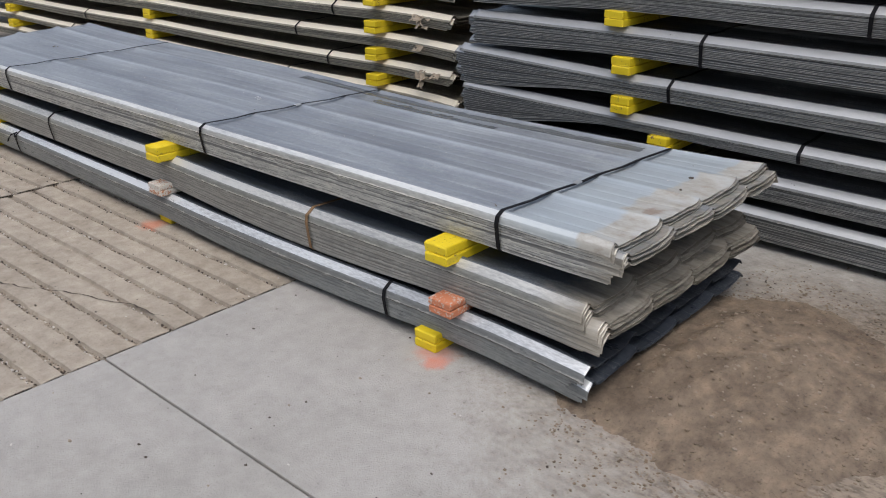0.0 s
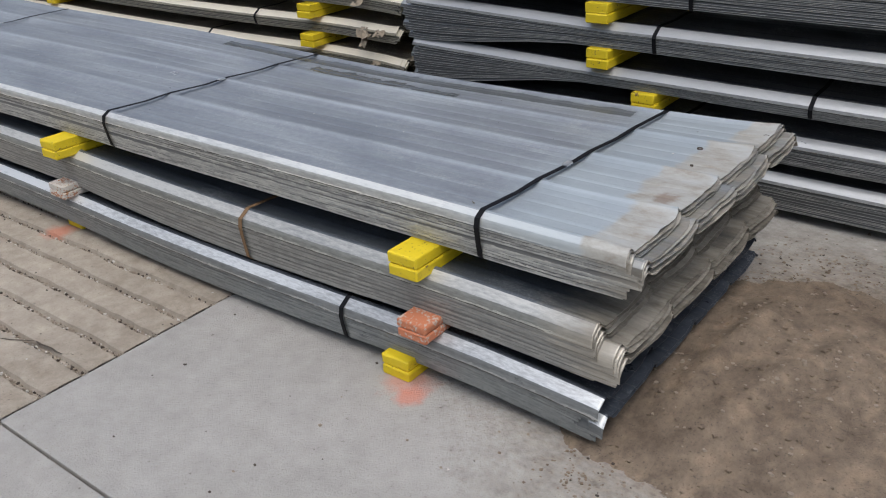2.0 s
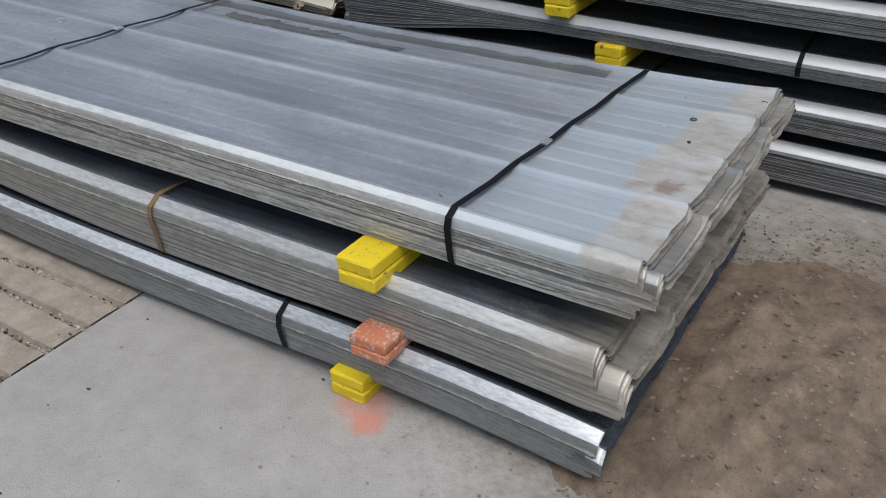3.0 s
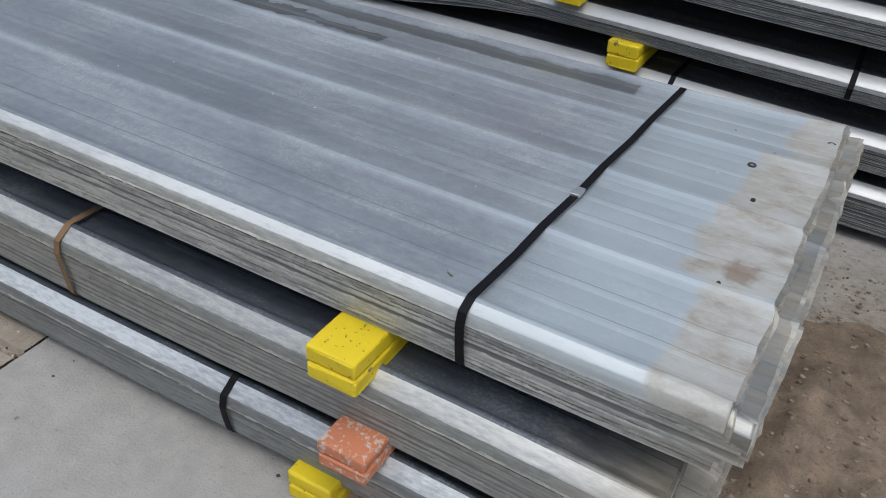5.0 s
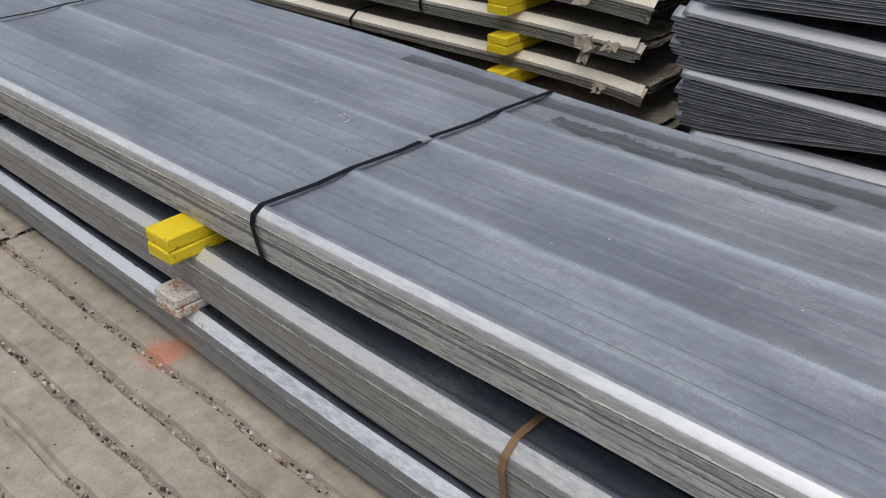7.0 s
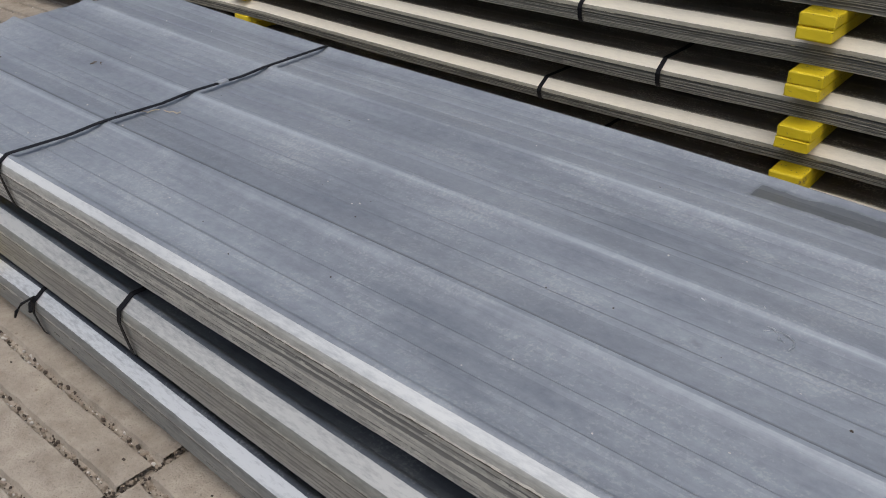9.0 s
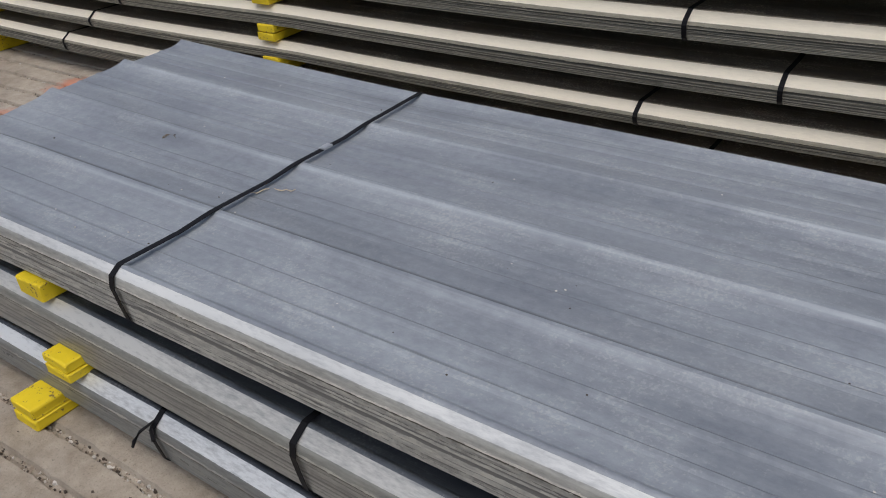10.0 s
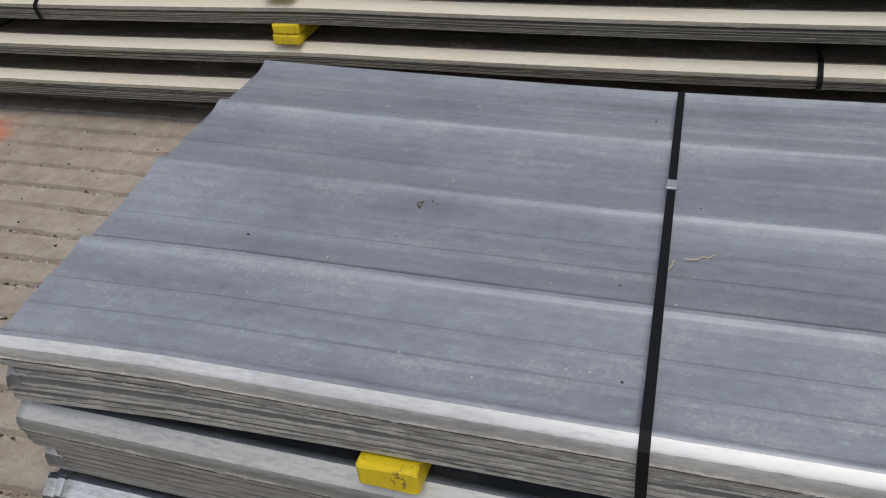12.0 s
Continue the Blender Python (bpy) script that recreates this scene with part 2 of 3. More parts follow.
# the top sheet turns paler and bluer towards its near end
near_end = ramp(tn, tl, math_node(tn, tl, "ADD", math_node(tn, tl, "ADD", tsep.outputs["X"], MID - 0.02), math_node(tn, tl, "MULTIPLY", tone, 0.25)), ((0.0, B), (0.22, W)))
tcol = mix(tn, tl, math_node(tn, tl, "MULTIPLY", near_end, 0.55), tcol, (0.47, 0.535, 0.57))
ends = None
for lo_x, lo_y, hi_y in ((0.31, 0.835, 1.2), (0.265, 0.56, 0.835), (0.245, 0.28, 0.56), (0.285, -0.1, 0.28)):
    part_mask = stain(lo_x - MID, 1.0 - MID, lo_y, hi_y, 0.12)
    ends = part_mask if ends is None else math_node(tn, tl, "MAXIMUM", ends, part_mask)
smear = noise_tex(tn, tl, place(tn, tl, (5.0, 9.0, 9.0), False), 2.0, 7.0, 0.7)
mud = ramp(tn, tl, smear, ((0.34, (0.27, 0.235, 0.19)), (0.64, (0.50, 0.455, 0.38))))
tcol = mix(tn, tl, math_node(tn, tl, "MULTIPLY", ends, ramp(tn, tl, smear, ((0.36, (0.88, 0.88, 0.88)), (0.62, (0.40, 0.40, 0.40))))), tcol, mud)
rust = stain(0.31 - MID, 0.385 - MID, 0.31, 0.39, 0.12)
tcol = mix(tn, tl, math_node(tn, tl, "MULTIPLY", rust, 0.6), tcol, (0.17, 0.10, 0.06))
wet = math_node(tn, tl, "MAXIMUM", stain(-1.54 - MID, -1.02 - MID, 0.86, 0.955, 0.14), stain(-1.07 - MID, -0.72 - MID, 0.865, 0.93, 0.10))
wet = math_node(tn, tl, "MAXIMUM", wet, stain(-2.2 - MID, -0.05 - MID, 0.962, 1.045, 0.05))
tcol = mix(tn, tl, math_node(tn, tl, "MULTIPLY", wet, 0.72), tcol, (0.055, 0.058, 0.055))
for x, y in ((-2.06, 0.375), (-2.03, 0.40)):
    tcol = mix(tn, tl, math_node(tn, tl, "MULTIPLY", stain(x - 0.02 - MID, x + 0.02 - MID, y - 0.012, y + 0.012, 0.06), 0.6), tcol, (0.06, 0.06, 0.065))
tl.new(tcol, tp.inputs["Base Color"])
tmetal = math_node(tn, tl, "MULTIPLY", math_node(tn, tl, "SUBTRACT", 1.0, math_node(tn, tl, "MAXIMUM", ends, wet)), 0.22)
tl.new(tmetal, tp.inputs["Metallic"])
tl.new(mix(tn, tl, wet, tp.inputs["Roughness"].links[0].from_socket, (0.22, 0.22, 0.22)), tp.inputs["Roughness"])


def paint(name, col, worn, amount, rough=0.55):
    m, n, l, p = material(name)
    cloud = noise_tex(n, l, place(n, l, (1, 1, 1)), 9.0, 6.0, 0.7)
    fine = noise_tex(n, l, place(n, l, (1, 1, 1)), 95.0, 5.0)
    grain = noise_tex(n, l, place(n, l, (60, 3, 60)), 2.0)
    chip = ramp(n, l, math_node(n, l, "MULTIPLY", cloud, fine), ((amount, W), (amount + 0.03, B)))
    base = mix(n, l, 0.35, col, mix(n, l, 1.0, col, ramp(n, l, cloud, ((0.3, (0.6, 0.6, 0.6)), (0.7, W))), "MULTIPLY"))
    l.new(mix(n, l, chip, base, worn), p.inputs["Base Color"])
    p.inputs["Roughness"].default_value = rough
    l.new(bump(n, l, math_node(n, l, "ADD", grain, fine), 0.35, 0.002), p.inputs["Normal"])
    return m


YELLOW = paint("yellow_paint", (0.80, 0.60, 0.015), (0.20, 0.13, 0.05), 0.145)
ORANGE = paint("orange_paint_worn", (0.56, 0.20, 0.10), (0.50, 0.43, 0.37), 0.195, 0.75)
WHITE = paint("white_paint_worn", (0.60, 0.56, 0.50), (0.40, 0.19, 0.10), 0.20, 0.75)


def plain(name, col, rough, metal=0.0):
    m, n, l, p = material(name)
    c = noise_tex(n, l, place(n, l, (1, 1, 1)), 40.0)
    l.new(mix(n, l, 0.4, col, ramp(n, l, c, ((0.3, tuple(v * 0.7 for v in col)), (0.7, tuple(min(1, v * 1.3) for v in col))))), p.inputs["Base Color"])
    p.inputs["Roughness"].default_value, p.inputs["Metallic"].default_value = rough, metal
    return m


STRAP = plain("black_strap", (0.008, 0.008, 0.010), 0.6)
STRAP.node_tree.nodes["Principled BSDF"].inputs["Specular IOR Level"].default_value = 0.15
RUST = plain("rusty_strap", (0.20, 0.12, 0.06), 0.8)
CLIP = plain("bright_clip", (0.55, 0.56, 0.57), 0.35, 0.7)


def concrete(name, low, high, grit, sprays=(), soil=False, pits=0.45, streaks=False):
    """Gritty concrete or soil; sprays: patches of sprayed paint (x, y, radius, strength); soil: earth trodden over one side."""
    m, n, l, p = material(name)
    vec = place(n, l, (1, 1, 1), False)
    big, mid = noise_tex(n, l, vec, 1.3, 6.0), noise_tex(n, l, vec, 14.0, 8.0, 0.7)
    fine, spots = noise_tex(n, l, vec, 160.0, 4.0), noise_tex(n, l, vec, 55.0, 3.0)
    fac = math_node(n, l, "ADD", math_node(n, l, "MULTIPLY", big, 0.45), math_node(n, l, "MULTIPLY", mid, 0.55))
    col = ramp(n, l, fac, ((0.35, low), (0.65, high)))
    col = mix(n, l, math_node(n, l, "MULTIPLY", ramp(n, l, fine, ((0.33, W), (0.42, B))), 0.7), col, grit)
    col = mix(n, l, math_node(n, l, "MULTIPLY", ramp(n, l, math_node(n, l, "ADD", math_node(n, l, "MULTIPLY", spots, 0.6), math_node(n, l, "MULTIPLY", mid, 0.4)), ((0.32, W), (0.38, B))), pits), col, (0.12, 0.10, 0.08))
    sep = n.new("ShaderNodeSeparateXYZ")
    l.new(vec, sep.inputs[0])
    for x, y, r, k in sprays:
        dx, dy = math_node(n, l, "SUBTRACT", sep.outputs["X"], x), math_node(n, l, "SUBTRACT", sep.outputs["Y"], y)
        d = math_node(n, l, "SQRT", math_node(n, l, "ADD", math_node(n, l, "MULTIPLY", dx, dx), math_node(n, l, "MULTIPLY", dy, dy)))
        d = math_node(n, l, "ADD", math_node(n, l, "DIVIDE", d, r), math_node(n, l, "MULTIPLY", math_node(n, l, "SUBTRACT", mid, 0.5), 1.6))
        col = mix(n, l, math_node(n, l, "MULTIPLY", ramp(n, l, d, ((0.35, W), (1.0, B))), k), col, (0.78, 0.16, 0.05))
    if soil:
        dx = math_node(n, l, "DIVIDE", math_node(n, l, "SUBTRACT", sep.outputs["X"], 1.12), 1.02)
        dy = math_node(n, l, "DIVIDE", math_node(n, l, "SUBTRACT", sep.outputs["Y"], 0.46), 1.02)
        d = math_node(n, l, "SQRT", math_node(n, l, "ADD", math_node(n, l, "MULTIPLY", dx, dx), math_node(n, l, "MULTIPLY", dy, dy)))
        d = math_node(n, l, "ADD", d, math_node(n, l, "MULTIPLY", math_node(n, l, "SUBTRACT", fac, 0.5), 1.3))
        d = math_node(n, l, "ADD", d, math_node(n, l, "MULTIPLY", math_node(n, l, "SUBTRACT", spots, 0.5), 0.5))
        cover = math_node(n, l, "MULTIPLY", ramp(n, l, math_node(n, l, "MULTIPLY", d, 0.5), ((0.30, W), (0.66, B))), 0.92)
        earth = ramp(n, l, mid, ((0.35, (0.115, 0.085, 0.06)), (0.65, (0.27, 0.215, 0.16))))
        clump = noise_tex(n, l, place(n, l, (0.75, 1.25, 1.0), False), 42.0, 6.0, 0.62)
        earth = mix(n, l, ramp(n, l, clump, ((0.44, B), (0.56, (0.5, 0.5, 0.5)))), mix(n, l, 1.0, earth, (0.82, 0.82, 0.82), "MULTIPLY"), (0.34, 0.275, 0.205))
        earth = mix(n, l, 1.0, earth, ramp(n, l, big, ((0.35, (0.75, 0.75, 0.75)), (0.65, (1.25, 1.25, 1.25)))), "MULTIPLY")
        col = mix(n, l, cover, col, earth)
    if streaks:
        drag = noise_tex(n, l, place(n, l, (6.0, 3.4, 5.0), False), 2.2, 7.0, 0.7)
        col = mix(n, l, 1.0, col, ramp(n, l, drag, ((0.34, (0.68, 0.66, 0.64)), (0.50, (1.0, 1.0, 1.0)), (0.66, (1.36, 1.33, 1.28)))), "MULTIPLY")
    l.new(col, p.inputs["Base Color"])
    p.inputs["Roughness"].default_value = 0.85
    l.new(bump(n, l, math_node(n, l, "ADD", mid, fine), 0.75, 0.005), p.inputs["Normal"])
    return m


SMOOTH = concrete("smooth_concrete", (0.305, 0.292, 0.272), (0.42, 0.405, 0.382), (0.26, 0.245, 0.225), ((-0.19, -0.11, 0.10, 0.30), (-0.15, -0.16, 0.06, 0.36)), True, pits=0.65)
GROOVED = concrete("grooved_concrete", (0.235, 0.195, 0.152), (0.47, 0.415, 0.345), (0.22, 0.185, 0.145), ((-2.05, -0.10, 0.085, 0.4), (-6.35, 1.52, 0.17, 0.55), (-6.30, 1.09, 0.13, 0.3)), pits=0.85)
SOIL = concrete("brown_soil", (0.098, 0.071, 0.050), (0.262, 0.202, 0.146), (0.075, 0.058, 0.043), pits=0.35, streaks=True)
GRIT = plain("grey_brown_grit", (0.27, 0.22, 0.17), 0.9)
CRUMB = plain("dark_crumbs", (0.06, 0.045, 0.035), 0.9)
PALE = plain("pale_chips", (0.55, 0.52, 0.48), 0.8)


# ---- building helpers ----
def link(name, bm, mat, parent=None, label="", category="", group="", kind="", smooth=False):
    me = bpy.data.meshes.new(name)
    bm.to_mesh(me)
    bm.free()
    me.materials.append(mat)
    if smooth:
        me.shade_smooth()
    ob = new(name, me)
    ob.parent = parent
    return tagged(ob, label, category, group, kind)


def part(name, bm, mat, parent, label=""):
    return link(name, bm, mat, parent, label)


def box(x0, x1, y0, y1, z0, z1, bevel=0.0, seg=1):
    bm = bmesh.new()
    bmesh.ops.create_cube(bm, size=1.0)
    for v in bm.verts:
        v.co = ((x0 + x1) / 2 + v.co.x * (x1 - x0), (y0 + y1) / 2 + v.co.y * (y1 - y0), (z0 + z1) / 2 + v.co.z * (z1 - z0))
    if bevel:
        bmesh.ops.bevel(bm, geom=bm.edges[:], offset=bevel, segments=seg, profile=0.6, affect="EDGES")
    return bm


PITCH = 0.276
WIDTH = 1.08


def profile(lip, facet):
    """The sheet's cross-section (y, z): a front lip of that depth, a folded facet of that width, four pans with low ribs, a back lip."""
    yf, zf = 0.004 - 0.81 * facet, -0.002 - 0.59 * facet
    pts = [(yf - 0.006, -lip), (yf - 0.0045, zf - 0.010), (yf - 0.001, zf - 0.002), (yf + 0.0015, zf + 0.001), (0.003, -0.0025), (0.006, -0.0006), (0.010, 0.0), (0.015, -0.0008), (0.022, -0.009), (0.028, -0.0125), (0.04, -0.0145)]
    for k in (0, 1, 2, 3):
        u = k * PITCH
        f = 1.0 if k < 3 else 0.87
        pts += [(u - 0.001, 0.0), (u + 0.003, -0.0135), (u + 0.009, -0.0150), (u + 0.030, -0.0152)] if k else []
        pts += [(u + f * 0.080, -0.0158), (u + f * 0.088, -0.0143), (u + f * 0.096, -0.0138), (u + f * 0.100, -0.0154)]
        pts += [(u + f * 0.150, -0.0152), (u + f * 0.158, -0.0136), (u + f * 0.166, -0.0131), (u + f * 0.170, -0.0148), (u + f * 0.212, -0.0140), (u + f * 0.240, -0.0098), (u + f * 0.256, -0.0048), (u + f * 0.266, -0.0006)]
    pts += [(WIDTH - 0.018, -0.0005), (WIDTH - 0.008, -0.008), (WIDTH, -0.022)]
    return pts


def sheet_mesh(x0, x1, bend, q, rag, curl, seed, gap, section, pack, bow, thick=0.0018, step=0.17):
    """One profiled sheet from x0 to x1; bend(x, y, q) lowers it along its length, bow(x) pushes it back; rag: how uneven its two ends are cut; curl: how far they are buckled."""
    n = max(8, int((x1 - x0) / step))
    xs = sorted({*(x0 + (x1 - x0) * i / n for i in range(n + 1)), x0 + 0.02, x0 + 0.07, x1 - 0.14, x1 - 0.09, x1 - 0.06, x1 - 0.035, x1 - 0.018, x1 - 0.006})
    rows = len(section)
    w0 = [noise.noise((seed * 7.1, y * 7, 3.3)) * rag[0] for y, z in section]
    w1 = [(noise.noise((pack * 1.3, y * 4, seed * 0.23)) * 0.7 + noise.noise((seed * 5.3, y * 31, 2.1)) * 0.4) * rag[1] for y, z in section]
    for j, (y, z) in enumerate(section):
        cell = int(max(0.0, y) / PITCH + 0.06)
        near_rib = math.exp(-((y - round(y / PITCH) * PITCH) / 0.022) ** 2)
        slant = (max(0.0, y) / PITCH - cell - 0.45) * (0.7 + noise.noise((cell * 3.1, pack * 1.9, seed * 0.11)))
        w1[j] += rag[1] * (0.25 * slant - near_rib * (0.15 + 0.5 * noise.noise((cell * 5.7, seed * 0.9, 6.6))))
    arc = [0.0]
    for (ya, za), (yb, zb) in zip(section, section[1:]):
        arc.append(arc[-1] + math.hypot(yb - ya, zb - za))
    fold = arc[2] - 0.0255
    top = []
    for x in xs:
        e0, e1 = max(0, 1 - (x - x0) / 0.2), max(0, 1 - (x1 - x) / 0.2)
        part_z = noise.noise((x * 1.3, seed * 3.7, 0.5)) * gap
        slide = noise.noise((x * 1.1, pack * 2.9, 7.5)) * 0.003 + noise.noise((x * 1.7, seed * 2.9, 1.5)) * 0.0006
        for j, (y, z) in enumerate(section):
            lift = (noise.noise((x * 4, y * 6, pack * 3.3)) * 0.8 + noise.noise((x * 9, y * 14, seed * 1.3)) * 0.35) * (curl[0] * e0 * e0 + curl[1] * e1 * e1)
            lift += 0.5 * curl[1] * e1 ** 3 * math.exp(-((y - round(y / PITCH) * PITCH + 0.012) / 0.026) ** 2) * (0.5 + 0.9 * noise.noise((round(y / PITCH) * 4.3, pack * 2.2, seed * 0.07)))
            rim = noise.noise((x * 9, seed * 1.7, 4.1)) * 0.0015 if j < 1 else 0.0
            top.append((x + w0[j] * e0 ** 3 + w1[j] * e1 ** 3, y + slide + bow(x, q) + rim * 0.4, z + rim + bend(x, y, q) + lift + part_z))
    verts = top + [(x, y, z - thick) for x, y, z in top]
    m, faces = len(xs), []
    for s in (0, 1):
        o = s * m * rows
        for i in range(m - 1):
            for j in range(rows - 1):
                a = o + i * rows + j
                f = (a, a + rows, a + rows + 1, a + 1)
                faces.append(f if s == 0 else f[::-1])
    smooth = len(faces)
    bot = m * rows
    for i in range(m - 1):
        for j in (0, rows - 1):
            a, b = i * rows + j, (i + 1) * rows + j
            faces.append((a, bot + a, bot + b, b) if j == 0 else (b, bot + b, bot + a, a))
    for j in range(rows - 1):
        for i in (0, m - 1):
            a, b = i * rows + j, i * rows + j + 1
            faces.append((b, bot + b, bot + a, a) if i == 0 else (a, bot + a, bot + b, b))
    me = bpy.data.meshes.new("sheet")
    me.from_pydata(verts, [], faces)
    # arc length from the rim, shifted so that the facet begins at 25.5 mm
    dist = [0.0] + [max(0.004, a - fold) for a in arc[1:]]
    me.attributes.new("edge", "FLOAT", "POINT").data.foreach_set("value", dist * (2 * m))
    me.polygons.foreach_set("use_smooth", [i < smooth and (i % (rows - 1)) < 9 for i in range(len(faces))])
    me.update()
    return me


def ribbon(points, x, width, thick, skew=0.0):
    """A flat band of that width at x, along (y, z) points; skew: how far it drifts along x for each metre across."""
    bm = bmesh.new()
    rows = []
    for i, (y, z) in enumerate(points):
        y0, z0 = points[max(0, i - 1)]
        y1, z1 = points[min(len(points) - 1, i + 1)]
        d = math.hypot(y1 - y0, z1 - z0) or 1.0
        ny, nz = (z1 - z0) / d * -1, (y1 - y0) / d
        rows.append([bm.verts.new((x + skew * y + sx * width / 2, y + ny * t, z + nz * t)) for sx, t in ((-1, 0), (1, 0), (1, thick), (-1, thick))])
    for a, b in zip(rows, rows[1:]):
        for k in range(4):
            bm.faces.new((a[k], a[(k + 1) % 4], b[(k + 1) % 4], b[k]))
    bm.faces.new(rows[0][::-1]), bm.faces.new(rows[-1])
    bmesh.ops.recalc_face_normals(bm, faces=bm.faces[:])
    return bm


def bundle(label, x0, x1, y, z0, z1, mat, count, straps, bend, group, seed, jitter=0.010, ends=(), rag=(0.004, 0.008), curl=(0.004, 0.012), strap_mat=None, top_mat=None, turn=0.0, skews=(), cover=1.0, lip=0.036, facet=0.018, bow=lambda x, q: 0.0):
    """A strapped pack of nested sheets that lies from z0 to z1; straps: places along x; ends: how far the topmost sheets reach past x1."""
    rnd = random.Random(seed)
    root = tagged(new("sheet_bundle"), label, "sheet metal", group)
    cx = (x0 + x1) / 2
    root.matrix_world = pose(cx, y, z0, 0, 0, turn)
    spacing = (z1 - z0 - lip - 0.002) / (count - 1)
    section = profile(lip, facet)
    gaps = [rnd.choice((0.55, 0.7, 0.85, 1.0, 1.2, 1.7)) for _ in range(count - 1)]
    level = [0.0]
    for g in gaps:
        level.append(level[-1] + g * spacing * (count - 1) / sum(gaps))
    for i in range(count):
        top = i == count - 1
        q = i / (count - 1)
        me = sheet_mesh(x0 - cx, x1 - cx, lambda x, v, w: bend(x + cx, v, w), q, rag, curl, seed * 20 + i, 0.0 if top else spacing * 0.4, section, seed, lambda x, w: bow(x + cx, w))
        me.materials.append((top_mat or UPPER.get(mat, mat)) if top else mat)
        ob = new("sheet", me)
        ob.parent = root
        k = count - 1 - i
        shift = ends[k] if k < len(ends) else rnd.uniform(-jitter, jitter) * 2.5
        ob.location = (shift, 0 if top else k * 0.07 * jitter + (0.0025 if k > 1 else 0.0005) + rnd.uniform(-0.0012, 0.0014), lip + 0.002 + level[i])
    h = z1 - z0
    for k, s in enumerate(straps):
        f = lambda v, w=1.0: bend(s, v, w)
        b, g = f(0), f(0, 0.0)
        r = random.Random(seed * 9 + k)
        crest = [(0.006, h + f(0) + 0.0005), (0.012, h + f(0) + 0.001)]
        for u in (0.264, 0.540, 0.816):
            crest += [(u - 0.10, h + f(u - 0.1) - 0.004 * cover), (u - 0.012, h + f(u) + 0.001), (u + 0.012, h + f(u) + 0.001)]
        crest += [(WIDTH - 0.02, h + f(WIDTH) + 0.001)]
        yf = section[0][0]
        rec = (count - 1) * 0.07 * jitter + 0.0015
        line = [(0.10, g - 0.003), (yf + rec + 0.004, g - 0.002), (yf + rec - 0.005, g + 0.008), (yf + rec * 0.5 - 0.006, (g + h + b - lip) / 2), (yf - 0.0065, h + b - lip), (section[2][0] - 0.006, h + b + section[2][1] + 0.001)] + crest
        line += [(WIDTH + 0.004, h + f(WIDTH) - 0.016), (WIDTH + 0.004, h + f(WIDTH) - 0.05), (WIDTH - 0.002, g + 0.005), (WIDTH - 0.1, g - 0.003)]
        line = [(v + bow(s, min(1.0, max(0.0, (w - g) / h))), w) for v, w in line]
        band = part("strap", ribbon(line, s - cx, 0.016, 0.0012, skews[k] if k < len(skews) else r.uniform(-0.03, 0.03)), (strap_mat or {}).get(k, STRAP), root)
        if top_mat:
            c = 0.645 if k == 2 else 0.416 if k == 0 else 0.52
            sx = s - cx + skews[k] * c
            part("clip", box(sx - 0.010, sx + 0.010, c - 0.016, c + 0.016, h + f(c) - 0.002, h + f(c) + 0.004, 0.001), CLIP, band, "bright crimped metal clip")
    return root


def batten(x, y0, y1, z0, z1, w, mat, label, group, turn=0.0):
    """One length of timber laid across the stack."""
    bm = box(-w / 2, w / 2, 0, y1 - y0, 0, z1 - z0, 0.0065, 3)
    r = random.Random(int(x * 1000) + int(z0 * 1000))
    for v in bm.verts:
        v.co += Vector((r.uniform(-1, 1), r.uniform(-1, 1), r.uniform(-0.3, 0.3))) * 0.0015
    ob = link("timber_batten", bm, mat, None, label, "timber", group, smooth=False)
    ob.matrix_world = pose(x, y0, z0, 0, 0, turn)
    return ob


def bearer(x, y0, y1, z0, z1, mats, words, group, w=0.1):
    """Two battens, one on the other."""
    h = (z1 - z0) / len(mats)
    for i, m in enumerate(mats):
        batten(x + 0.002 * (-1) ** i, y0 + 0.003 * (i % 2), y1, z0 + i * h, z0 + (i + 1) * h - 0.0006, w, m, words, group, 0.25 * (-1) ** i)


# ---- ground ----
def slab(x0, x1, y0, y1, name, label):
    bm = box(x0 + 0.004, x1 - 0.004, y0 + 0.004, y1 - 0.004, -0.15, 0.0, 0.005, 2)
    return link(name, bm, SMOOTH, None, label, "concrete slab", kind="structure")


link("ground", box(-150, 150, -150, 150, -0.4, -0.02), GROOVED, None, "bare brown yard ground reaching the horizon", "ground", kind="structure")
slab(-1.035, 3.2, -0.891, 6.0, "pavement", "smooth pale concrete slab under the stacks")
slab(-1.035, 3.2, -5.0, -0.891, "pavement", "smooth pale concrete slab beside the joint")


